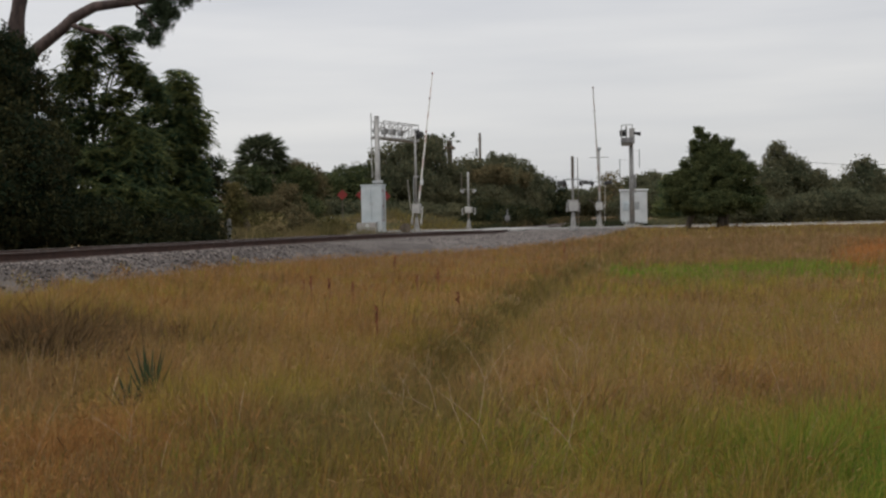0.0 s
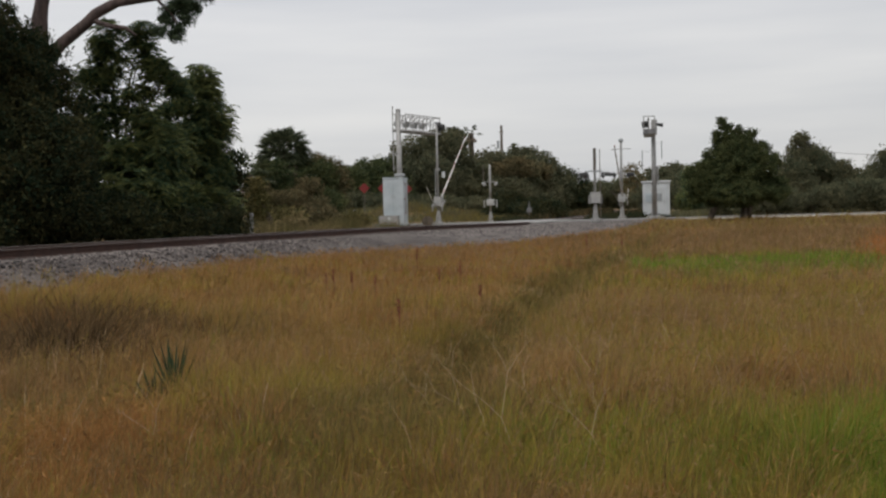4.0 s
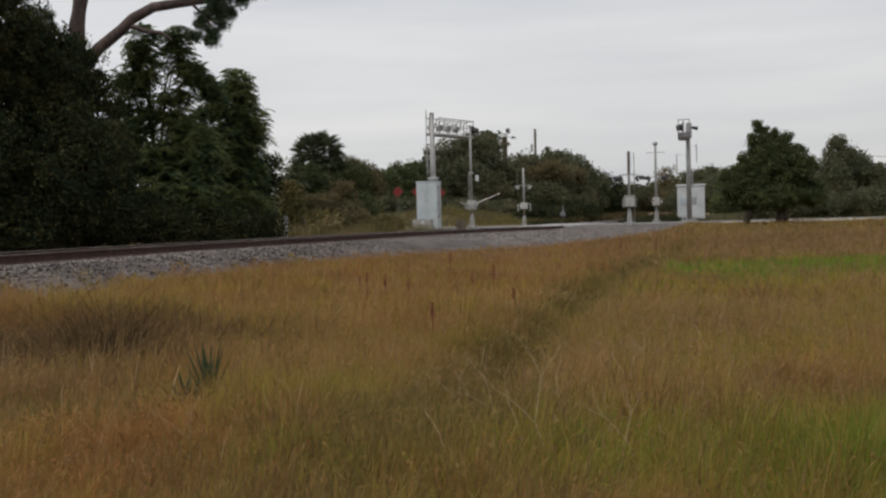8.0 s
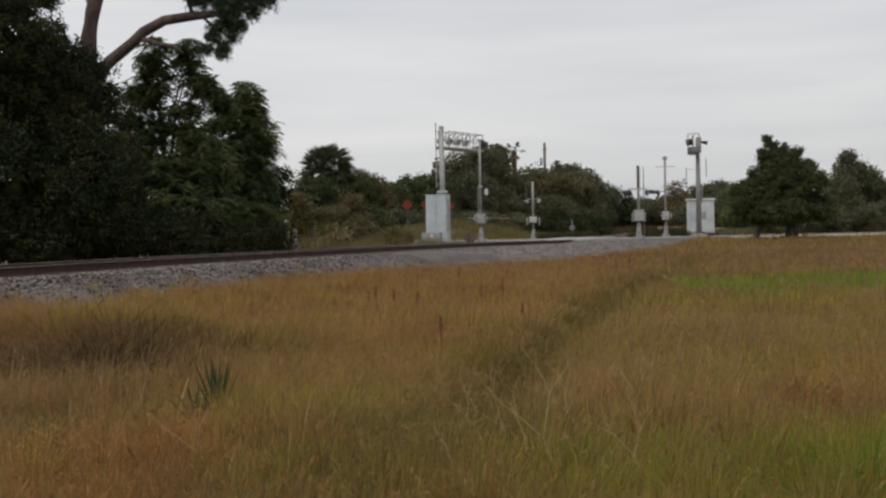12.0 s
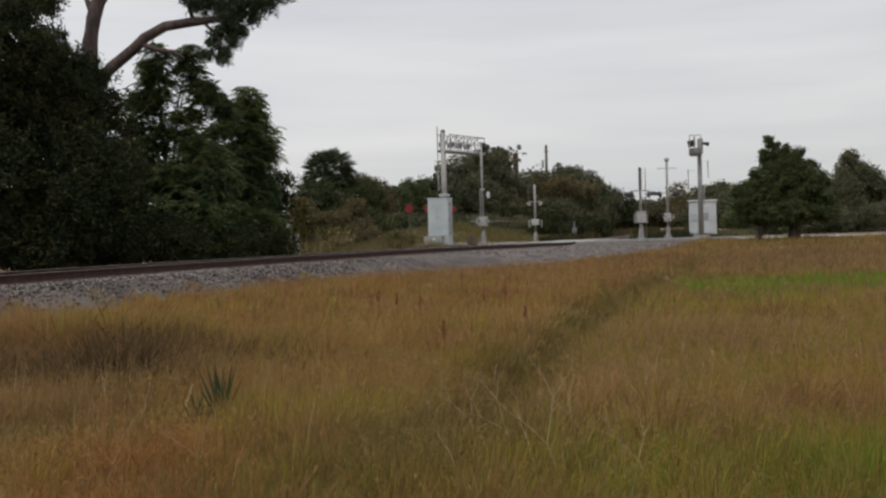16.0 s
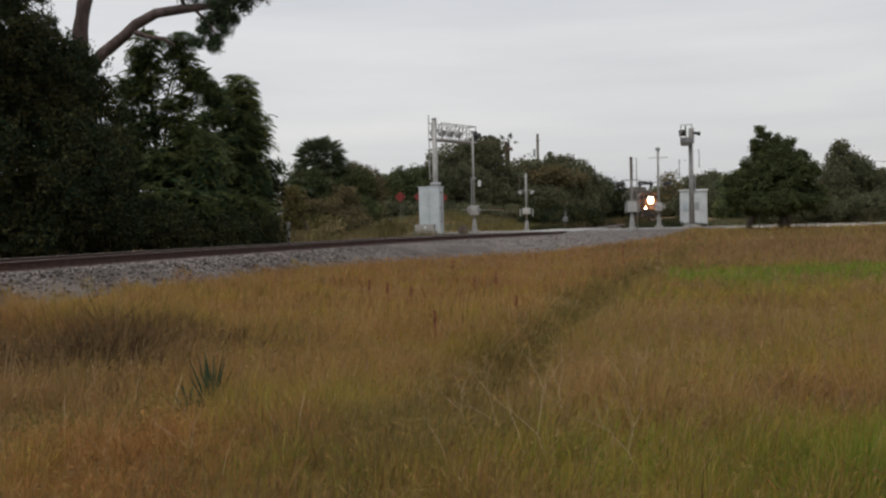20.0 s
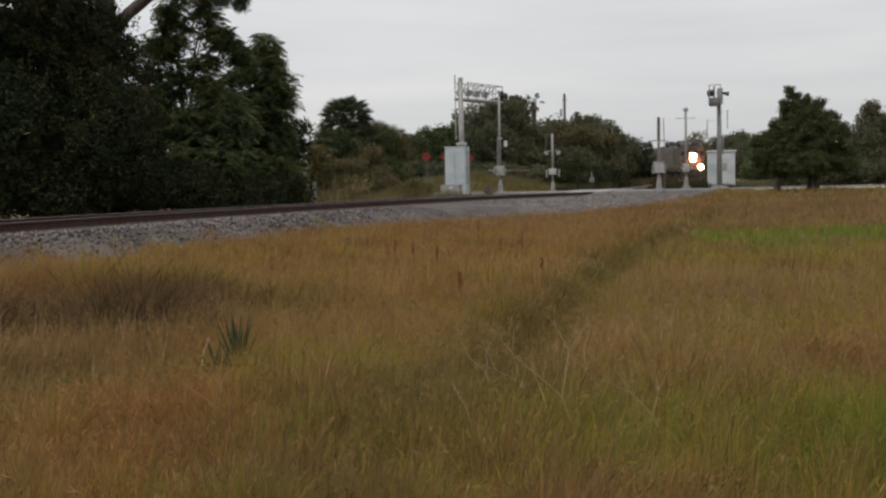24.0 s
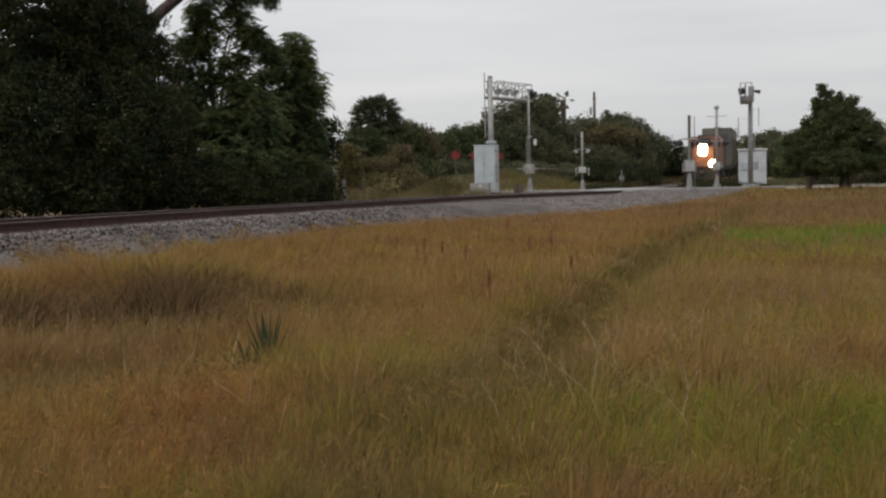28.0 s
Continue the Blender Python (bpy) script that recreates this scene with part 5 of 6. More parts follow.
def scatter(n, y0, y1, rng, widen=0.47, extra=2.0):
    y = np.sqrt(y0 ** 2 + (y1 ** 2 - y0 ** 2) * rng.random(n))
    x = (rng.random(n) * 2 - 1) * (widen * y + extra)
    return x, y


def field_mask(x, y):
    u = x - track_x(y)
    edge = shoulder(y) + 0.2
    edge = edge + 0.25 * np.sin(y * 2.1) + 0.15 * np.sin(y * 5.3 + x)
    return (u > edge) & (y < road_mid(x) - 4.3) & ((x < 11.5) | (y < 66))


def blades(x, y, height, width, lean, rng, away=None):
    """Bent pointed blades of one quad and one tip, a bare tip where they stand far off; away: the way in which each one leans."""
    n = len(x)
    z = ground_z(x, y) - 0.02
    a = rng.random(n) * 2 * np.pi
    side = np.stack([np.cos(a), np.sin(a), np.zeros(n)], 1) * (width / 2)[:, None]
    flow = 0.25 + 0.7 * np.sin(x * 0.9 + y * 0.45) + 0.6 * np.sin(x * 0.4 - y * 0.75 + 2)
    b = np.where(rng.random(n) < 0.5, rng.random(n) * 2 * np.pi, flow + rng.normal(0, 0.7, n))
    way = np.stack([np.cos(b), np.sin(b) * 0.7, np.zeros(n)], 1)
    if away is not None:
        way = way * 0.6 + away
    base = np.stack([x, y, z], 1)
    up = np.zeros((n, 3))
    up[:, 2] = height
    mid = base + up * (0.56 - 0.06 * lean)[:, None] + way * (lean * height * 0.34)[:, None]
    tip = base + up * (1 - 0.2 * lean)[:, None] + way * (lean * height * 0.85)[:, None]
    v = np.stack([base - side, base + side, mid + side * 0.8, mid - side * 0.8, tip], 1)
    i = np.arange(n)[:, None] * 5
    near = y < 9
    return v.reshape(-1, 3), (i[near] + np.array([[0, 1, 2, 3]]), np.concatenate([i[near] + np.array([[3, 2, 4]]), i[~near] + np.array([[0, 1, 4]])]))


def blade_mesh(name, v, faces, mat):
    """Quads and tips in one mesh."""
    q, t = faces
    me = bpy.data.meshes.new(name)
    me.vertices.add(len(v))
    me.vertices.foreach_set("co", np.asarray(v, np.float32).ravel())
    me.loops.add(q.size + t.size)
    me.loops.foreach_set("vertex_index", np.concatenate([q.ravel(), t.ravel()]).astype(np.int32))
    me.polygons.add(len(q) + len(t))
    me.polygons.foreach_set("loop_start", np.concatenate([np.arange(len(q)) * 4, q.size + np.arange(len(t)) * 3]).astype(np.int32))
    me.update(calc_edges=True)
    me.validate()
    me.materials.append(mat)
    return me


grng = np.random.default_rng(11)
gx, gy, gt, g0, g1 = [], [], [], [], []
for n, y0, y1, per, spread in ((260000, 4.6, 9, 110, 0.075), (250000, 9, 15, 90, 0.10), (290000, 15, 30, 60, 0.17), (130000, 30, 44, 40, 0.25), (90000, 44, 70, 35, 0.3)):
    tx_, ty_ = scatter(n // per, y0, y1, grng)
    own = grng.integers(0, len(tx_), n)
    loose = grng.random(n) < 0.3
    lx, ly = scatter(n, y0, y1, grng)
    ox, oy = grng.normal(size=n) * spread, grng.normal(size=n) * spread
    gx.append(np.where(loose, lx, tx_[own] + ox))
    gy.append(np.where(loose, ly, ty_[own] + oy))
    gt.append(np.where(loose, grng.random(n), grng.random(len(tx_))[own]))
    g0.append(np.where(loose, 0, ox / spread * 0.5))
    g1.append(np.where(loose, 0, oy / spread * 0.5))
x, y, tuft, ax_, ay_ = (np.concatenate(v) for v in (gx, gy, gt, g0, g1))
keep = field_mask(x, y)
x, y, tuft, ax_, ay_ = (v[keep] for v in (x, y, tuft, ax_, ay_))
n = len(x)
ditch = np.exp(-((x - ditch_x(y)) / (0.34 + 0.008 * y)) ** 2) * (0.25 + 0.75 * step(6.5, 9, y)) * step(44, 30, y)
brink = np.exp(-((x - ditch_x(y) - 0.5 - 0.012 * y) / 0.28) ** 2) * step(8, 11, y) * step(36, 22, y)
u = x - track_x(y)
bank = step(14, 4, u)
right = step(0.1, 1.6, x - ditch_x(y))
far = step(24, 38, y)
roadside = step(2, 6, x) * step(29, 38, y)
tone_a = np.exp(9 * (0.6 * lumps(x, y, 2.1, 3) + 0.4 * lumps(x, y, 5.3, 8) - 0.5))
tone_b = np.exp(9 * (0.6 * lumps(x, y, 1.7, 7) + 0.4 * lumps(x, y, 4.6, 2) - 0.5))
tone_c = np.exp(8 * (0.6 * lumps(x, y, 1.4, 5) + 0.4 * lumps(x, y, 6.1, 4) - 0.5))
w_green = (0.04 + 14 * patch(x, y, 2.25, 5.9, 0.42, 0.9) + 1.4 * patch(x, y, 1.5, 6.3, 0.8, 0.7) + 1.8 * patch(x, y, -1.15, 6.3, 0.4, 0.7) + 0.9 * patch(x, y, -0.6, 8.2, 0.35, 1.2) + 1.6 * patch(x, y, 0.4, 6.7, 0.3, 0.5) + 40 * patch(x, y, 3.9, 24.4, 0.5, 1.4) + 60 * patch(x, y, 5.2, 25.2, 1.0, 1.9)
           + 55 * patch(x, y, 7.0, 25.6, 1.4, 2.0) + 35 * patch(x, y, 9.2, 26.0, 1.6, 2.2) + 0.35 * right * tone_a * step(32, 18, y))
w_olive = (3.0 * step(7, 12, x) * step(42, 54, y) + (0.22 + 1.5 * right * step(38, 24, y)) * tone_a + 5.0 * patch(x, y, -1.35, 6.2, 0.42, 0.6) + 2.2 * patch(x, y, 1.2, 6.3, 1.2, 0.9) + 1.2 * patch(x, y, 2.4, 11.5, 1.2, 1.6) + 2.6 * patch(x, y, -1.2, 9.3, 0.45, 1.0) + 1.6 * patch(x, y, -0.7, 6.6, 0.35, 0.9) + 2.4 * np.exp(-((x - ditch_x(y) + 0.75) / 0.3) ** 2) * step(8, 10, y) * step(20, 13, y) + 2.0 * patch(x, y, -2.5, 13.9, 0.5, 0.7)
           + 2.0 * patch(x, y, 1.3, 12.9, 0.8, 2.2) + 5 * patch(x, y, 4.9, 18.2, 1.8, 2.6) + 1.5 * patch(x, y, 3.0, 13.0, 1.0, 1.5))
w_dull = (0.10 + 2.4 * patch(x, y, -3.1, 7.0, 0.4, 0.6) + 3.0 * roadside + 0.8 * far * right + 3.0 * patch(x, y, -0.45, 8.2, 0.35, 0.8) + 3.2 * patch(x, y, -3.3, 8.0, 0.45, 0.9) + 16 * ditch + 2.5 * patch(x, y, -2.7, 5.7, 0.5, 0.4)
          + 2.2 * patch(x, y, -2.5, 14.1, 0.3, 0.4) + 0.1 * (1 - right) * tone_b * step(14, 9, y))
w_rust = (0.55 * tone_b * (1 - 0.5 * right) + 7.0 * patch(x, y, -2.6, 6.6, 0.85, 1.0) + 1.6 * patch(x, y, 0.9, 8.6, 0.7, 1.2) + 2.4 * patch(x, y, 2.5, 9.4, 0.8, 1.2)
          + 1.0 * patch(x, y, -1.9, 7.6, 0.6, 0.6) + 1.0 * step(16, 26, y) * (1 - right) + 0.8 * far * (1 - roadside))
w_straw = 0.85 * tone_c * (1 - 0.55 * far) + 1.0 * bank * step(26, 14, y) + 0.5 * (1 - right) + 1.4 * brink + 0.8 * patch(x, y, 3.0, 15.5, 1.5, 2.5) + 1.2 * patch(x, y, -2.0, 10.6, 1.2, 1.0) + 0.8 * patch(x, y, -1.5, 5.9, 0.7, 0.5)
w_brown = 2.5 * patch(x, y, -3.9, 9.6, 0.9, 1.3) + 2.4 * roadside + 0.25 * tone_b + 0.9 * ditch + 1.0 * far + 1.6 * far * right + 0.5 * right * step(9, 14, y) * tone_c + 1.2 * patch(x, y, 1.0, 8.8, 0.8, 1.4)
w = np.stack([w_straw, w_rust, w_olive, w_green, w_dull, w_brown], 1)
w = np.cumsum(w / w.sum(1, keepdims=True), 1)
pick = np.where(grng.random(n) < 0.62, tuft, grng.random(n))
kind = np.minimum((pick[:, None] > w).sum(1), 5)
brushy = patch(x, y, -4.9, 11.4, 1.5, 1.0) + 0.6 * patch(x, y, -4.0, 12.9, 1.4, 0.9)
around = patch(x, y, -2.32, 8.6, 0.22, 0.45)
kind = np.where((grng.random(n) < 1.2 * brushy) & (tuft < 0.8), 5, kind)
# shade between the tufts is coloured in: short tufts turn to dull and brown
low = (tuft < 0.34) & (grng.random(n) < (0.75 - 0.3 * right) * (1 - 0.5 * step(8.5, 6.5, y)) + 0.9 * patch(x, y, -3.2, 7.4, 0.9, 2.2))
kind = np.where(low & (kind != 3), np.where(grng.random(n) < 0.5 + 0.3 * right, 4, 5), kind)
tall = (0.15 + 0.13 * lumps(x, y, 2.3, 6) + 0.08 * lumps(x, y, 5.1, 2) + 0.26 * (lumps(x, y, 9.0, 5) - 0.5) * step(20, 10, y) + 0.16 * (lumps(x, y, 17.0, 3) - 0.5) * step(13, 8, y) + 0.10 * bank * step(30, 12, y) * lumps(x, y, 0.8, 2)
        + 0.22 * patch(x, y, -5.6, 14.2, 2.0, 0.7) - 0.12 * np.minimum(brushy, 1) - 0.12 * around - 0.10 * patch(x, y, -2.7, 6.9, 1.0, 1.5) - 0.14 * ditch * step(32, 22, y) + 0.14 * brink + 0.12 * patch(x, y, 2.2, 6.0, 0.7, 0.8))
tall = np.maximum(0.72 * tall, 0.12) * (1 + 0.25 * step(22, 10, y)) * (1 + 0.5 * step(30, 44, y)) * (0.55 + 0.3 * step(32, 24, y) + (0.45 - 0.3 * step(32, 24, y)) * step(0.0, 2.2, u - shoulder(y))) * (0.38 + 1.2 * tuft)
height = tall * (0.5 + 0.8 * grng.random(n)) * np.where(kind == 3, 0.85, 1.0)
width = (0.0011 + 0.00026 * y) * (0.7 + 0.6 * grng.random(n)) * np.where(kind >= 2, 1.25, 1.0) * np.where(y < 15, 1.0, 2.1 - 0.4 * step(26, 40, y))
lean = np.where(grng.random(n) < 0.65, 0.2 + 0.8 * grng.random(n) ** 1.2, 0.9 + 1.0 * grng.random(n))
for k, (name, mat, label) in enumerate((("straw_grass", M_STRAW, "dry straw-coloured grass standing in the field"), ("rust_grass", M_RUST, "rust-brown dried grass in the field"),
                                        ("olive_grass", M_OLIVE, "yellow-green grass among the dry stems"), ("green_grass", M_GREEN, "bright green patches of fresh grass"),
                                        ("ditch_grass", M_DULL, "dull green grass along the ditch and darkening the gaps between tufts"), ("brown_weeds", M_BROWN, "dull brown dry weeds among the grass, some standing for shade between tufts"))):
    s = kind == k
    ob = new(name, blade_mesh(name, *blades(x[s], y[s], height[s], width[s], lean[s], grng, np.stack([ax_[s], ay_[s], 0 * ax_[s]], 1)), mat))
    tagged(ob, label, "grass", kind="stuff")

# a stand of orange-red grass by the road
qy = 32 + 5.5 * np.clip(grng.normal(size=16000), -2, 2)
qx = qy * (0.342 + 0.125 * grng.random(16000)) + grng.normal(size=16000) * 0.3
keep = grng.random(16000) < 0.75 * lumps(qx, qy, 0.9, 2)
qx, qy = qx[keep], qy[keep]
ob = new("orange_grass", blade_mesh("orange_grass", *blades(qx, qy, (0.22 + 0.2 * grng.random(len(qx))) * (0.8 + 0.4 * lumps(qx, qy, 1.2, 3)), 0.010 + 0.0004 * qy, 0.2 + 0.6 * grng.random(len(qx)), grng), M_ORANGE))
tagged(ob, "stand of orange-red dry grass near the road", "grass", kind="stuff")

# thinner grass behind and beside the camera
ox = np.concatenate([grng.random(48000) * 60 - 22, grng.random(16000) * 16 - 8])
oy = np.concatenate([grng.random(48000) * 72 - 14, grng.random(16000) * 13 - 8])
keep = field_mask(ox, oy) & ((np.abs(ox) > 0.47 * oy + 2.0) | (oy < 4.8)) & (np.hypot(ox, oy) > 0.6)
ox, oy = ox[keep], oy[keep]
mixed = 0.5 * lumps(ox, oy, 1.3, 4) + 0.5 * grng.random(len(ox))
oh = (0.12 + 0.14 * lumps(ox, oy, 2.3, 6)) * (0.6 + 0.6 * grng.random(len(ox)))
for lo, hi, name, mat, label in ((0, 0.45, "straw_grass", M_STRAW, "dry straw-coloured grass round the edge of the field"), (0.45, 0.75, "rust_grass", M_RUST, "rust-brown dried grass round the edge of the field"), (0.75, 1.01, "olive_grass", M_OLIVE, "yellow-green grass round the edge of the field")):
    s = (mixed >= lo) & (mixed < hi)
    ob = new(name, blade_mesh(name, *blades(ox[s], oy[s], oh[s], np.full(s.sum(), 0.016), np.full(s.sum(), 0.6), grng), mat))
    tagged(ob, label, "grass", kind="stuff")

# airy seed heads over the dry grass: a thin stem and small spikelets along its upper third
def seed_stems(name, label, mat, hx, hy, hh, spikelets, size, rng):
    stem_v, (stem_q, stem_t) = blades(hx, hy, hh, 0.0014 + 0.00022 * hy, 0.25 + 0.5 * rng.random(len(hx)), rng)
    five = stem_v.reshape(-1, 5, 3)
    foot, tip = (five[:, 2] + five[:, 3]) / 2, five[:, 4]
    f = 0.25 + 0.8 * rng.random((len(hx), spikelets, 1))
    c = foot[:, None] * (1 - f) + tip[:, None] * f + rng.normal(size=(len(hx), spikelets, 3)) * (0.016 + 0.03 * (1 - f)) * np.array([1, 1, 0.6])
    d = (tip - foot)[:, None] / np.linalg.norm(tip - foot, axis=1)[:, None, None] + rng.normal(size=c.shape) * 0.45
    d /= np.linalg.norm(d, axis=2, keepdims=True)
    w_ = np.cross(d, rng.normal(size=d.shape))
    w_ /= np.linalg.norm(w_, axis=2, keepdims=True) + 1e-9
    ln = (size * (0.6 + 0.8 * rng.random((len(hx), spikelets, 1)))) * (1 + 0.03 * hy)[:, None, None]
    hv = np.stack([c - d * ln / 2, c + w_ * ln * 0.065, c + d * ln / 2, c - w_ * ln * 0.065], 2).reshape(-1, 3)
    hf = np.arange(len(hv)).reshape(-1, 4)
    ob = new(name, blade_mesh(name, np.concatenate([stem_v, hv]), (np.concatenate([stem_q, hf + len(stem_v)]), stem_t), mat))
    tagged(ob, label, "grass", kind="stuff")


for count, y0, y1, name, mat, label in ((15000, 4.8, 16, "seed_stems", M_PANICLE, "airy pinkish-straw seed heads above the dry grass"), (26000, 15, 50, "seed_stems", M_PANICLE, "airy pinkish-straw seed heads far out in the field"),
                                        (9000, 4.8, 16, "rust_seed_heads", M_RUST, "fluffy rust-brown seed heads in the grass"), (8000, 14, 50, "rust_seed_heads", M_RUST, "fluffy rust-brown seed heads near the track"),
                                        (6000, 4.8, 20, "straw_seed_heads", M_STRAW, "straw-coloured seed heads in the grass")):
    hx, hy = scatter(count, y0, y1, grng)
    want = {"seed_stems": 0.12 + patch(hx, hy, 1.1, 9.0, 1.2, 2.6) + 0.8 * patch(hx, hy, 2.6, 13.5, 1.8, 3.0) + 0.5 * patch(hx, hy, -1.9, 10.5, 1.6, 2.0) + 0.75 * step(15, 20, hy) * step(54, 40, hy),
            "rust_seed_heads": 0.12 + patch(hx, hy, -2.6, 6.4, 1.1, 1.0) + 0.6 * step(2.5, 1.0, hx - ditch_x(hy)) * step(14, 20, hy) + 0.4 * patch(hx, hy, 2.4, 9.4, 0.9, 1.4),
            "straw_seed_heads": 0.15 + 0.7 * patch(hx, hy, -2.0, 11.0, 2.0, 2.0) + 0.5 * patch(hx, hy, -6.0, 17.0, 2.5, 3.0)}[name]
    keep = field_mask(hx, hy) & (hx - track_x(hy) > shoulder(hy) + 0.8) & (grng.random(count) < want * (0.35 + 1.0 * lumps(hx, hy, 3.1, 4))) & (np.exp(-((hx - ditch_x(hy)) / 0.5) ** 2) < 0.5) & (patch(hx, hy, 6.5, 25.2, 3.4, 1.8) < 0.4)
    hx, hy = hx[keep], hy[keep]
    hh = (0.24 + 0.20 * grng.random(len(hx))) * (1 - 0.15 * step(12, 40, hy)) * np.where(hy > 30, 0.9, 1.0)
    seed_stems(name, label, mat, hx, hy, hh, 12 if y1 < 25 else 6, 0.024 if y1 < 25 else 0.034, grng)

# broken straw and dry leaves tangled in the near grass
for count, low, name, mat, label, cx, cy, rx, ry, base in ((80000, 0.05, "rust_tangle", M_RUST, "tangle of rust-brown dry leaves in the grass", -2.6, 6.9, 1.5, 1.9, 0.2), (70000, 0.08, "straw_tangle", M_STRAW, "tangle of broken straw in the grass", 0.2, 9.5, 3.2, 3.5, 0.3),
                                                           (60000, 0.04, "brown_tangle", M_BROWN, "tangle of dull brown dry leaves in the grass", 0.6, 8.8, 2.4, 3.0, 0.3), (26000, 0.05, "grass_leaves", M_OLIVE, "short yellow-green grass leaves in the field", 1.4, 7.6, 1.8, 3.0, 0.2),
                                                           (30000, 0.05, "pale_tangle", M_PANICLE, "pale pinkish-straw tangle of dead grass", 1.4, 10.0, 1.6, 3.0, 0.15), (36000, 0.07, "pale_tangle", M_PANICLE, "pale straw specks over the rust-brown grass", -2.7, 7.4, 1.2, 1.9, 0.06), (60000, 0.06, "dark_stems", M_BRUSH, "dark dead stems among the grass", -2.2, 7.4, 2.2, 2.2, 0.2)):
    px, py = scatter(count, 4.8, 18, grng)
    ragged = np.clip(2.2 * (0.5 * lumps(px, py, 5.0, cx) + 0.5 * lumps(px, py, 11.0, cy)) - 0.5, 0, 1.3)
    keep = field_mask(px, py) & (grng.random(count) < (base + patch(px, py, cx, cy, rx, ry)) * ragged)
    px, py = px[keep], py[keep]
    pz = ground_z(px, py) + low + 0.20 * grng.random(len(px)) * (0.4 + 0.9 * lumps(px, py, 2.3, 6))
    v, f = leaf_tips(np.stack([px, py, pz], 1), 0.075, grng, -0.1, 0.085 if name == "rust_tangle" else 0.055)
    tagged(new(name, soup(name, v, f, mat)), label, "grass", kind="stuff")

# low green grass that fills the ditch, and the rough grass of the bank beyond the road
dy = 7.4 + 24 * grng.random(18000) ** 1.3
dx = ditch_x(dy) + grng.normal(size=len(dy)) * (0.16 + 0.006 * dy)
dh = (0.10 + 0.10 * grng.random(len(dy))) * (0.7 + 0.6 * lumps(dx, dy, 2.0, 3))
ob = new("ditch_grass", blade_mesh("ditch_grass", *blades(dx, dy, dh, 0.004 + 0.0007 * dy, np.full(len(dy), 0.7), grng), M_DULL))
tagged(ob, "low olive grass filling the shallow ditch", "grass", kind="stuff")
ex, ey = -18 + 30 * grng.random(42000), 82 + 22 * grng.random(42000)
keep = ex < track_x(ey) - 3
ex, ey = ex[keep], ey[keep]
ek = 0.7 * lumps(ex, ey, 0.9, 6) + 0.3 * grng.random(len(ex))
for lo, hi, mat, label in ((0, 0.42, M_LEAFOLIVE, "dark olive weeds on the bank beyond the road"), (0.42, 0.62, M_DULL, "rough olive grass on the bank beyond the road"), (0.62, 1.01, M_LEAFBROWN, "dry brown grass on the bank beyond the road")):
    s = (ek >= lo) & (ek < hi)
    ob = new("bank_grass", blade_mesh("bank_grass", *blades(ex[s], ey[s], (0.18 + 0.45 * lumps(ex[s], ey[s], 0.8, 2)) * (0.5 + 0.8 * grng.random(s.sum())), np.full(s.sum(), 0.06), np.full(s.sum(), 0.6), grng), mat))
    tagged(ob, label, "grass", kind="stuff")

# tangle of dead brush on the low bank in front of the track, shade coloured in
kx, ky = -8 + 6 * grng.random(34000), 10.6 + 4.6 * grng.random(34000)
keep = grng.random(34000) < (1.1 * patch(kx, ky, -4.8, 11.4, 1.5, 1.1) + 0.4 * patch(kx, ky, -4.0, 12.9, 1.2, 0.9)) * np.clip(2.6 * (0.6 * lumps(kx, ky, 3.4, 2) + 0.4 * lumps(kx, ky, 8.0, 5)) - 0.75, 0.05, 1.3)
kx, ky = kx[keep], ky[keep]
ob = new("dead_brush", blade_mesh("dead_brush", *blades(kx, ky, (0.30 + 0.44 * grng.random(len(kx))) * (0.6 + 0.6 * lumps(kx, ky, 2.6, 5)), np.full(len(kx), 0.013), 0.3 + 1.0 * grng.random(len(kx)), grng, grng.normal(size=(len(kx), 3)) * np.array([1.0, 0.6, 0.0])), M_BRUSH))
tagged(ob, "tangle of dead brush on a low bank, its shade in the colour", "brush", kind="stuff")

kx = np.concatenate([-5.9 + 2.9 * grng.random(46), -3.9 + 0.5 * grng.random(14), -5.2 + 0.4 * grng.random(10)])
ky = 10.1 + 0.7 * grng.random(len(kx))
ob = new("dry_stalks", blade_mesh("dry_stalks", *blades(kx, ky, 0.26 + 0.26 * grng.random(len(kx)), np.full(len(kx), 0.011), np.full(len(kx), 0.2), grng), M_GREYSTEM))
tagged(ob, "pale upright dry stalks before the dead brush", "weeds", kind="stuff")

sx_, sy_ = scatter(420, 5.2, 15, grng)
keep = field_mask(sx_, sy_) & (np.exp(-((sx_ - ditch_x(sy_)) / 0.5) ** 2) < 0.6)
sx_, sy_ = sx_[keep], sy_[keep]
ob = new("dry_stalks", blade_mesh("dry_stalks", *blades(sx_, sy_, 0.30 + 0.26 * grng.random(len(sx_)), 0.003 + 0.0003 * sy_, 0.2 + 0.8 * grng.random(len(sx_)), grng), M_GREYSTEM))
tagged(ob, "long pale single stalks leaning over the grass", "weeds", kind="stuff")

# rough grass and weeds beyond the rails and the road
fx = grng.random(75000) * 75 - 30
fy = 40 + grng.random(75000) * 78
keep = ~((fx > -6.5) & (fx < 1) & (fy > 63) & (fy < 69)) & ((np.abs(fy - road_mid(fx)) > 4.6) | (fx < -12)) & (np.abs(fx - track_x(fy)) > 3.0) & ((fx < track_x(fy) - 3) | (fy > 78))
keep &= ((fx > -10.5) | (fy > 62)) & ~((fx > 2) & (fx < 16) & (fy < 100))
fx, fy = fx[keep], fy[keep]
fk = grng.random(len(fx))
weedy = step(-3.4, -5, fx - track_x(fy)) * step(66, 60, fy)
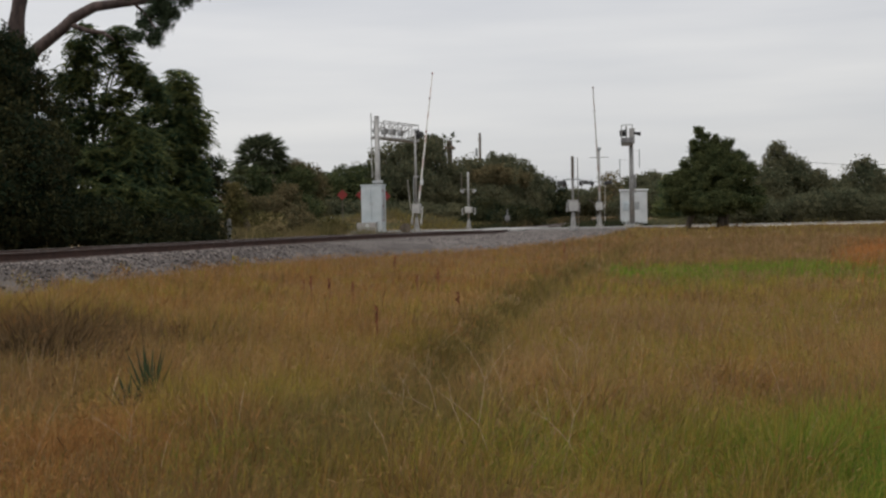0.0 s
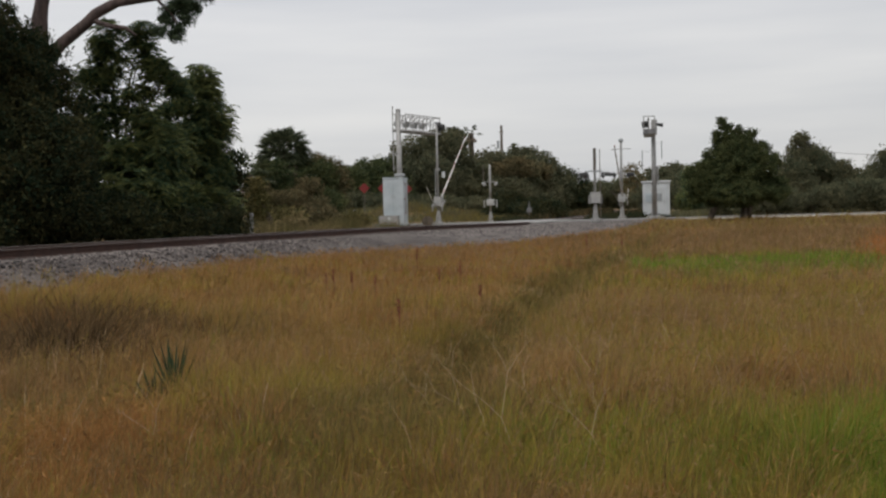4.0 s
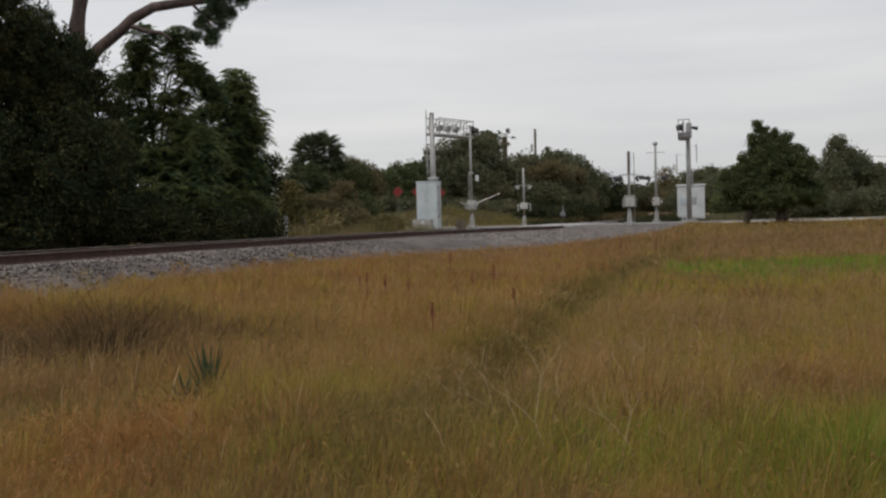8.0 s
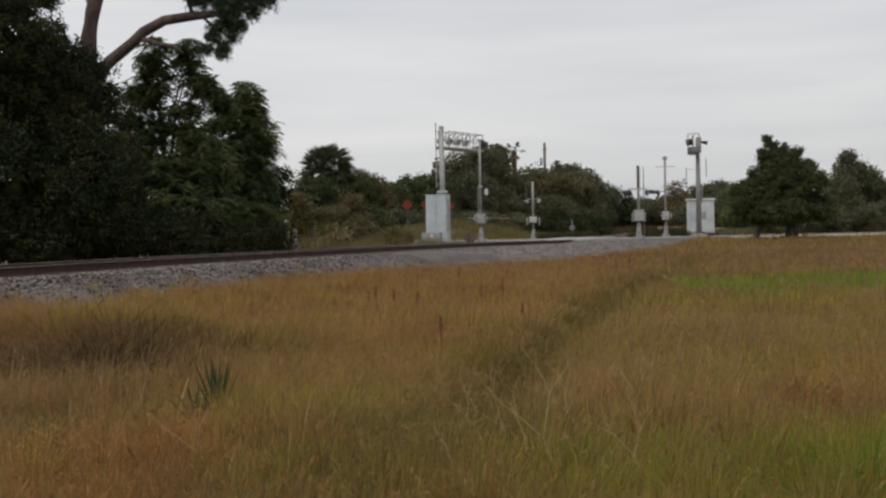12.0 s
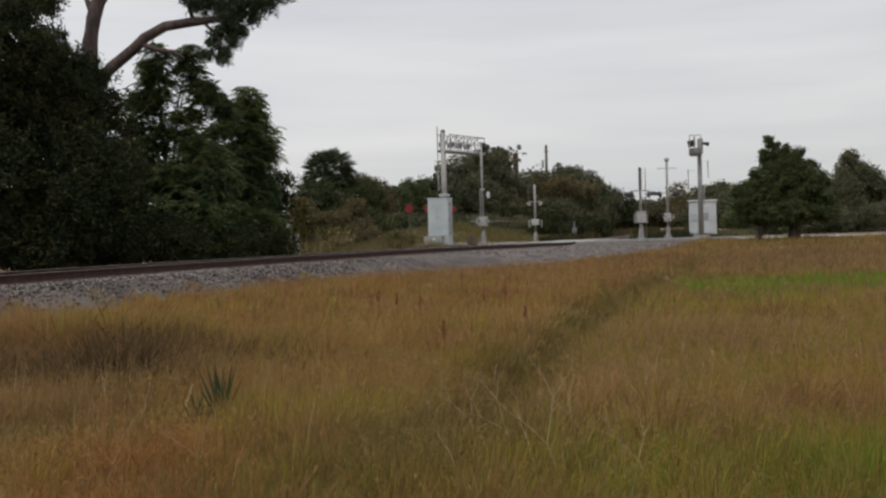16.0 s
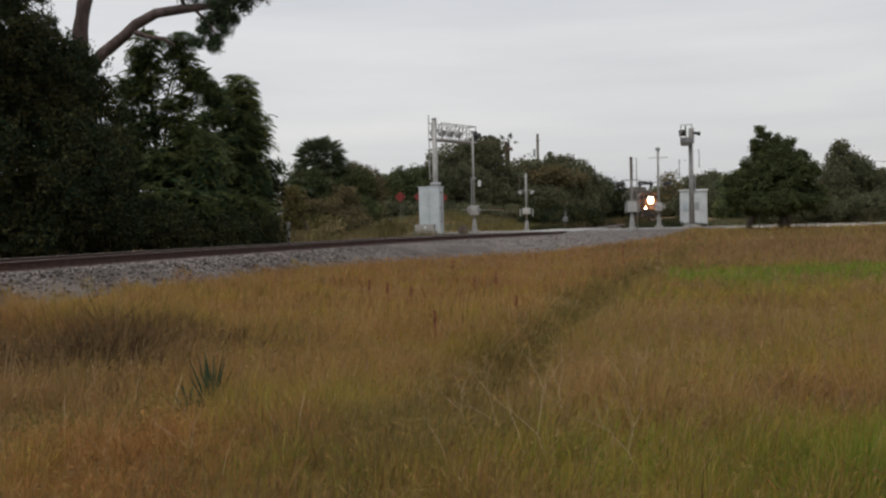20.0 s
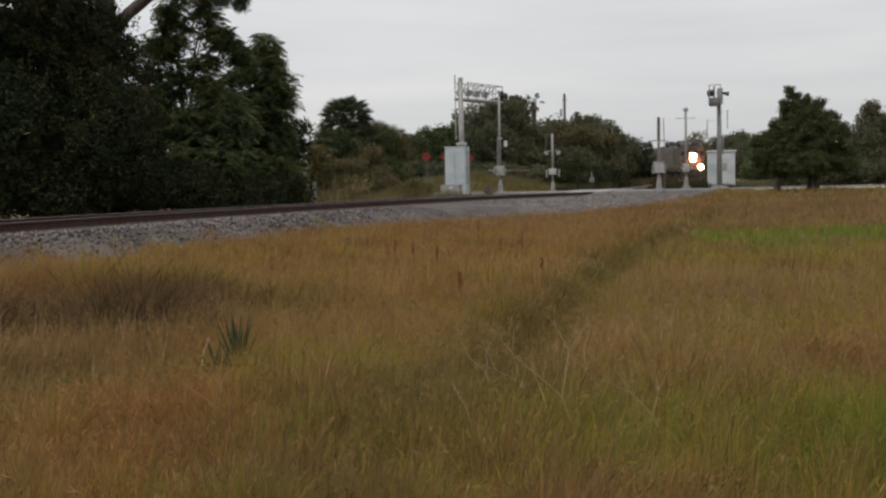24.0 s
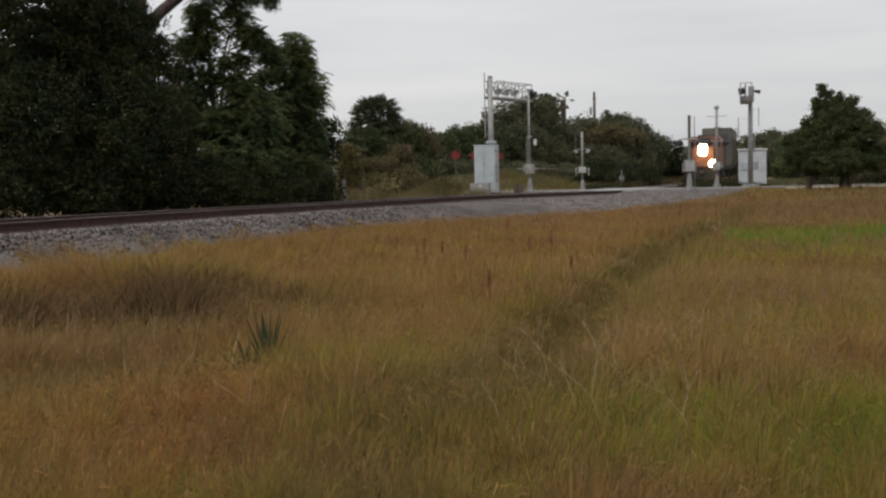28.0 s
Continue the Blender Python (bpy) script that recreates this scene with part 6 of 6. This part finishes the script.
fh = (0.25 + 0.25 * lumps(fx, fy, 0.4, 3) + 0.5 * weedy * lumps(fx, fy, 0.9, 5)) * (0.6 + 0.7 * grng.random(len(fx)))
for lo, hi, name, mat, label in ((0, 0.5, "verge_grass", M_LEAFOLIVE, "dull green verge grass beyond the road"), (0.5, 0.85, "verge_grass", M_DULL, "yellow-green verge grass beyond the road"), (0.85, 1.01, "verge_weeds", M_BRUSH, "brown weeds beside the railway")):
    s = (fk >= lo) & (fk < hi)
    ob = new(name, blade_mesh(name, *blades(fx[s], fy[s], fh[s], np.full(s.sum(), 0.022) + 0.00012 * fy[s], np.full(s.sum(), 0.4), grng), mat))
    tagged(ob, label, "grass", kind="stuff")

# weeds that hide the bed of the railway beyond the road
qy = 82 + 66 * grng.random(16000)
qx = track_x(qy) + np.where(grng.random(16000) < 0.65, -1, 1) * (1.9 + 2.4 * grng.random(16000))
for s, mat, label in ((slice(0, 9000), M_LEAFDARK, "dark green weeds along the railway beyond the road"), (slice(9000, 16000), M_BRUSH, "brownish weeds along the railway beyond the road")):
    ob = new("verge_weeds", blade_mesh("verge_weeds", *blades(qx[s], qy[s], (0.35 + 0.4 * lumps(qx[s], qy[s], 0.7, 3)) * (0.6 + 0.6 * grng.random(len(qx[s]))), np.full(len(qx[s]), 0.07), np.full(len(qx[s]), 0.5), grng), mat))
    tagged(ob, label, "weeds", kind="stuff")

# weeds below the scrub, in dark leaf colour for the shade at its foot
wx_, wy_ = 2 + 12 * grng.random(12000), 78.5 + 14 * grng.random(12000)
keep = (np.abs(wx_ - track_x(wy_)) > 2.0) & (np.abs(wy_ - road_mid(wx_)) > 5.2)
wx_, wy_ = wx_[keep], wy_[keep]
ob = new("verge_weeds", blade_mesh("verge_weeds", *blades(wx_, wy_, (0.25 + 0.3 * lumps(wx_, wy_, 0.9, 4)) * (0.6 + 0.6 * grng.random(len(wx_))), np.full(len(wx_), 0.06), np.full(len(wx_), 0.5), grng), M_LEAFDARK))
tagged(ob, "low weeds at the foot of the scrub, dark like the shade there", "weeds", kind="stuff")
rx_, ry_ = 13 + 40 * grng.random(16000), 80 + 26 * grng.random(16000)
ob = new("verge_grass", blade_mesh("verge_grass", *blades(rx_, ry_, 0.2 + 0.3 * grng.random(16000), np.full(16000, 0.07), np.full(16000, 0.5), grng), M_LEAFOLIVE))
tagged(ob, "olive verge grass beyond the road by the woods", "grass", kind="stuff")

# tall soft weeds behind the rails
vy = 45 + 12 * grng.random(9000)
vx = track_x(vy) - 3.2 - 2.6 * grng.random(9000)
vk = 0.6 * lumps(vx, vy, 1.3, 4) + 0.4 * grng.random(9000)
vh = (0.35 + 0.75 * lumps(vx, vy, 1.1, 2)) * (0.5 + 0.7 * grng.random(9000))
for lo, hi, mat, label in ((0, 0.45, M_LEAFYELLOW, "tall yellow-green weeds behind the rails"), (0.45, 1.01, M_WEED, "tall tan dry weeds behind the rails")):
    s = (vk >= lo) & (vk < hi)
    ob = new("tall_weeds", blade_mesh("tall_weeds", *blades(vx[s], vy[s], vh[s], np.full(s.sum(), 0.035), 0.1 + 0.6 * grng.random(s.sum()), grng), mat))
    tagged(ob, label, "weeds", kind="stuff")

# tall brown weeds against the scrub bush
wrng = np.random.default_rng(21)
for x, y, z, r, h, mat in ((-7.9, 52, 0.9, 0.9, 0.9, M_LEAFYELLOW), (-6.6, 54, 1.0, 1.0, 0.8, M_LEAFBROWN), (-7.3, 50, 0.8, 0.7, 0.6, M_WEED), (-5.4, 57, 0.9, 0.8, 0.6, M_LEAFYELLOW)):
    t = thing("weed_clump", pose(x, y, float(ground_z(x, y))), "tall yellow-brown weed clump beside the railway", "weeds", "weed clumps")
    pts = crown_points([(x, y, z, r, h)], 0.3, 18, 0.18, wrng, 0.2)
    v, f = leaf_quads(pts - np.array([x, y, float(ground_z(x, y))]), 0.20, wrng, -0.4, 0.25)
    part("leaves", soup("leaves", v, f, mat), mat, t)
    part("stems", Geo().tube([(0, 0, -0.05), (0.1, 0, h)], [0.03, 0.01], 5), M_DARKBARK, t)


# ---- plants that stand out in the field ----
def yucca(m, blades_n, length, seed, flat=64):
    rng = random.Random(seed)
    p = thing("yucca", m, "blue-green yucca with stiff pointed blades in the dry grass", "yucca")
    for k in range(blades_n):
        az, el = k * 137.5 + rng.uniform(-20, 20), flat + (86 - flat) * ((k + 0.5) / blades_n) ** 0.8
        ln = length * rng.uniform(0.7, 1.05)
        g = Geo()
        w = 0.019
        for s in (-1, 1):
            g.quad((0, 0, -0.004), (s * w, ln * 0.35, 0.012), (0, ln, 0), (0, ln * 0.4, -0.006))
        part("blade", g, M_YUCCA, p, at=pose(0, 0, 0, 0, 0, az) @ pose(0, 0, 0, el, 0, 0))
    return p


yucca(pose(-2.24, 8.85, float(ground_z(-2.24, 8.85))), 18, 0.57, 4, 60)
yucca(pose(-2.36, 8.70, float(ground_z(-2.36, 8.70))), 16, 0.36, 9, 40)


def dock(x, y, h, seed):
    rng = random.Random(seed)
    gz = float(ground_z(x, y))
    p = thing("dock_weed", pose(x, y, gz), "dark red-brown dock seed stalk in the grass", "weed", "dock weeds")
    part("stalk", Geo().tube([(0, 0, -0.03), (0.01, 0, h * 0.6), (0.02, 0, h)], [0.008, 0.006, 0.003], 5), M_DOCK, p)
    r2 = np.random.default_rng(seed)
    c = np.stack([r2.normal(0, 0.012, 60), r2.normal(0, 0.012, 60), h * (0.6 + 0.4 * r2.random(60))], 1)
    v, f = leaf_quads(c, 0.03, r2, 0.2, 0.5)
    tagged(part("seed_head", soup("seed_head", v, f, M_DOCK), M_DOCK, p), kind="stuff")


for k, (x, y, h) in enumerate(((-2.1, 18.5, 0.62), (-1.85, 18.9, 0.55), (-2.3, 19.2, 0.5), (-0.1, 20.5, 0.68), (-0.78, 13.4, 0.6), (-0.45, 19.5, 0.6), (-1.4, 18.0, 0.55), (0.2, 16.5, 0.5), (3.1, 30, 0.8), (4.4, 33, 0.8), (-1.0, 24, 0.7))):
    dock(x, y, h * 0.8, 50 + k)


def twig(x, y, h, seed):
    rng = random.Random(seed)
    p = thing("dead_twig", pose(x, y, float(ground_z(x, y))), "bare pale forked dead stem in the grass", "dead stem", "dead stems")

    def fork(o, d, ln, r, depth):
        e = o + d * ln
        part("stem" if depth == 3 else "side_stem", Geo().tube([tuple(o), tuple(o.lerp(e, 0.5) + Vector((rng.uniform(-1, 1), rng.uniform(-1, 1), 0)) * ln * 0.05), tuple(e)], [r, r * 0.85, r * 0.6], 5), M_GREYSTEM, p)
        if depth > 0:
            for s in (-1, 1):
                fork(e, (d + Vector((s * rng.uniform(0.25, 0.7), rng.uniform(-0.5, 0.5), rng.uniform(-0.1, 0.2)))).normalized(), ln * rng.uniform(0.55, 0.8), r * 0.6, depth - 1)

    fork(Vector((0, 0, -0.02)), Vector((rng.uniform(-0.75, -0.1), 0, 1)).normalized(), h * 0.5, 0.004, 3)


for k, (x, y, h) in enumerate(((0.30, 6.5, 0.65), (0.12, 7.3, 0.6), (-1.75, 6.9, 0.45), (1.0, 8.4, 0.5), (-0.25, 9.2, 0.5), (0.75, 6.3, 0.5), (0.5, 7.8, 0.5), (1.3, 10.2, 0.5))):
    twig(x, y, h, 30 + k)


# ---- the train ----
def truck_parts(parent, y, half=1.05, axles=3, wheel_r=0.5):
    frame_ob = part("truck_frame", Geo().box(-1.05, y, 0.62, 0.16, axles * 1.15 + 0.3, 0.34, 0.04).box(1.05, y, 0.62, 0.16, axles * 1.15 + 0.3, 0.34, 0.04).box(0, y, 0.7, 2.0, 0.5, 0.25, 0.03), M_LOCOFRAME, parent)
    for k in range(axles):
        yy = y + (k - (axles - 1) / 2) * 1.55
        for sx in (-0.75, 0.75):
            part("wheel", Geo().tube([(sx - 0.07, yy, wheel_r), (sx + 0.07, yy, wheel_r)], wheel_r, 20), M_STEEL, frame_ob)
        part("axle", Geo().tube([(-0.7, yy, wheel_r), (0.7, yy, wheel_r)], 0.09, 8), M_STEEL, frame_ob)


def locomotive():
    l = thing("locomotive", pose(0, 0, 0), "orange-brown diesel locomotive with bright headlights, heading the train", "locomotive")
    part("frame", Geo().box(0, 8.1, 1.35, 3.0, 15.8, 0.4, 0.03), M_LOCOFRAME, l)
    part("fuel_tank", Geo().box(0, 8.1, 0.75, 2.6, 3.6, 0.8, 0.1), M_LOCOFRAME, l)
    part("pilot", Geo().prism([(-1.45, 0.25), (1.45, 0.25), (1.5, 1.5), (-1.5, 1.5)], 0.1, 0.32), M_LOCOFRAME, l, "dark steel pilot plate")
    part("anticlimber", Geo().box(0, 0.12, 1.5, 3.0, 0.35, 0.22, 0.03), M_LOCO, l)
    part("coupler", Geo().box(0, -0.2, 0.9, 0.34, 0.7, 0.3, 0.04), M_STEEL, l)
    part("nose", Geo().prism([(-0.95, 1.55), (0.95, 1.55), (0.95, 3.05), (0.7, 3.3), (-0.7, 3.3), (-0.95, 3.05)], 1.1, 3.0), M_LOCO, l, "short orange nose")
    cabp = part("cab", Geo().prism([(-1.52, 1.55), (1.52, 1.55), (1.52, 4.0), (1.2, 4.3), (-1.2, 4.3), (-1.52, 4.0)], 3.0, 5.6), M_LOCO, l, "orange-brown cab")
    for x in (-1.2, 1.2):
        part("windscreen", Geo().box(x, 2.985, 3.55, 0.5, 0.03, 0.55, 0.02), M_GLASS, cabp)
    for x in (-0.42, 0.42):
        part("windscreen", Geo().box(x, 2.985, 3.66, 0.72, 0.03, 0.42, 0.02), M_GLASS, cabp)
    for x in (-1.53, 1.53):
        part("side_window", Geo().box(x, 4.3, 3.45, 0.03, 1.3, 0.65, 0.02), M_GLASS, cabp)
    part("number_board", Geo().box(0, 2.97, 4.1, 1.2, 0.06, 0.22, 0.02), M_BLACK, cabp)
    part("hood", Geo().prism([(-0.98, 1.55), (0.98, 1.55), (0.98, 4.0), (0.7, 4.25), (-0.7, 4.25), (-0.98, 4.0)], 5.6, 12.2), M_LOCODARK, l, "dark long hood")
    part("radiator", Geo().prism([(-1.05, 1.55), (1.05, 1.55), (1.05, 3.6), (1.52, 3.95), (1.52, 4.75), (-1.52, 4.75), (-1.52, 3.95), (-1.05, 3.6)], 12.2, 15.6), M_LOCODARK, l, "wide dark radiator housing")
    part("exhaust", Geo().box(0, 10.0, 4.38, 0.6, 1.2, 0.3, 0.03), M_LOCOFRAME, l)
    part("horn", Geo().tube([(0.3, 4.5, 4.42), (0.3, 3.9, 4.45)], [0.03, 0.09], 8), M_STEEL, l)
    for k in range(8):
        for sx in (-0.99, 0.99):
            part("hood_door", Geo().box(sx, 6.1 + k * 0.8, 2.7, 0.03, 0.72, 1.9, 0.01), M_LOCODARK, l)
    for sx in (-1.42, 1.42):
        part("handrail", Geo().tube([(sx, 0.3, 1.5), (sx, 0.3, 2.5), (sx, 2.8, 2.5)], 0.03, 6), M_LOCOFRAME, l)
        part("handrail", Geo().tube([(sx, 5.7, 2.5), (sx, 15.6, 2.5)], 0.03, 6), M_LOCOFRAME, l)
        part("step_well", Geo().box(sx, 0.5, 0.85, 0.2, 0.6, 1.0, 0.03), M_LOCO, l)
    head = part("headlight_housing", Geo().box(0, 1.05, 3.02, 0.8, 0.22, 1.2, 0.06), M_LOCODARK, l)
    # lamps as glowing balls wider than their lenses, the glare built into the size
    for z in (2.80, 3.22):
        part("headlight", Geo().ball((0, 0.90, z), 0.42, 16, 0.9), M_HEADLAMP, head, "bright warm headlight, enlarged by its glare")
    for x in (-0.95, 0.95):
        d = part("ditch_light_housing", Geo().tube([(x, 0.0, 1.72), (x, 0.25, 1.72)], [0.34, 0.22], 16), M_LOCODARK, l)
        part("ditch_light", Geo().ball((x, -0.02, 1.72), 0.36 if x > 0 else 0.2, 16, 1.0), M_DITCHLAMP, d, "bright warm ditch light, enlarged by its glare")
    truck_parts(l, 3.9)
    truck_parts(l, 12.4)
    return l


def hopper():
    h = thing("hopper_wagon", pose(0, 0, 0), "tall dark brown covered hopper wagon", "wagon", "wagons of the train")
    part("body", Geo().prism([(-1.0, 1.25), (1.0, 1.25), (1.55, 1.9), (1.58, 5.45), (1.5, 5.62), (-1.5, 5.62), (-1.58, 5.45), (-1.55, 1.9)], 1.6, 14.6), M_HOPPER, h, "ribbed dark brown body")
    part("sill", Geo().box(0, 8.1, 1.15, 0.5, 16.0, 0.35, 0.03), M_LOCOFRAME, h)
    for k in range(10):
        for sx in (-1, 1):
            part("rib", Geo().box(1.58 * sx, 2.2 + k * 1.3, 3.3, 0.06, 0.12, 2.7, 0.01), M_HOPPER, h)
    for yy in (0.9, 15.3):
        part("end_platform", Geo().box(0, yy, 1.35, 2.8, 1.3, 0.12, 0.02), M_LOCOFRAME, h)
        part("end_ladder", Geo().box(-1.2, yy, 2.6, 0.06, 0.06, 2.5).box(-0.8, yy, 2.6, 0.06, 0.06, 2.5), M_HOPPER, h)
    part("roof_walk", Geo().box(0, 8.1, 5.7, 0.6, 13.0, 0.06, 0.01), M_GALV, h)
    for k in range(4):
        part("chute", Geo().prism([(-0.9, 1.3), (0.9, 1.3), (0.35, 0.5), (-0.35, 0.5)], 3.0 + k * 3.0, 4.6 + k * 3.0), M_LOCOFRAME, h)
    truck_parts(h, 2.2, axles=2, wheel_r=0.45)
    truck_parts(h, 14.0, axles=2, wheel_r=0.45)
    return h


loco = locomotive()
wagon = hopper()
train = [(loco, 0.0, 16.2)] + [(wagon if k == 0 else copy_thing(wagon, pose(0, 0, 0)), 16.6 + 17.0 * k, 16.2) for k in range(6)]

# arc length along the track, from a point 110 m ahead of the camera
t_y = np.arange(60, 384, 0.5)
t_x = track_x(t_y)
t_s = np.concatenate([[0], np.cumsum(np.hypot(np.diff(t_x), np.diff(t_y)))])
S0 = float(np.interp(110, t_y, t_s))
SPEED = 10.75


def on_track(s):
    yy = float(np.interp(s, t_s, t_y))
    return float(track_x(yy)), yy


def motions():
    for ob, back, length in train:
        rows = []
        for k in range(57):
            t = k * 0.5
            s = S0 + SPEED * (28 - t) + back
            x0, y0 = on_track(s + 0.1 * length)
            x1, y1 = on_track(s + 0.9 * length)
            turn = math.atan2(x1 - x0, y1 - y0)
            fx_, fy_ = x0 - math.sin(turn) * 0.1 * length, y0 - math.cos(turn) * 0.1 * length
            rows.append((t, pose(fx_, fy_, 0.564, 0, 0, -math.degrees(turn))))
        walk(ob, rows)
    lower_a = ((0, 68), (1, 57), (2, 45.5), (2.5, 40), (3.5, 31), (4.5, 25), (5, 22.5), (5.5, 18), (6, 15.5), (6.5, 12), (7, 9.5), (7.5, 7), (8, 5), (8.5, 2), (9, 0), (28, 0))
    lower_b = ((0, 75), (0.5, 60), (1, 47), (2, 37), (2.5, 33), (3.5, 25), (4.5, 17.5), (5, 8), (5.5, 4), (6.5, 0), (28, 0))
    walk(arm_a, [(t, pose(0.10, 0, 1.28, a, 2.7, 0)) for t, a in lower_a])
    walk(arm_b, [(t, pose(-0.05, 0, 1.3, a, 2.0, 0)) for t, a in lower_b])
    walk(side_a, [(t, pose(-0.34, 0, 1.28, 180 - a, 0, 0)) for t, a in lower_a])
    walk(side_b, [(t, pose(-0.36, 0, 1.3, 180 - a, 0, 0)) for t, a in lower_b])


motions()
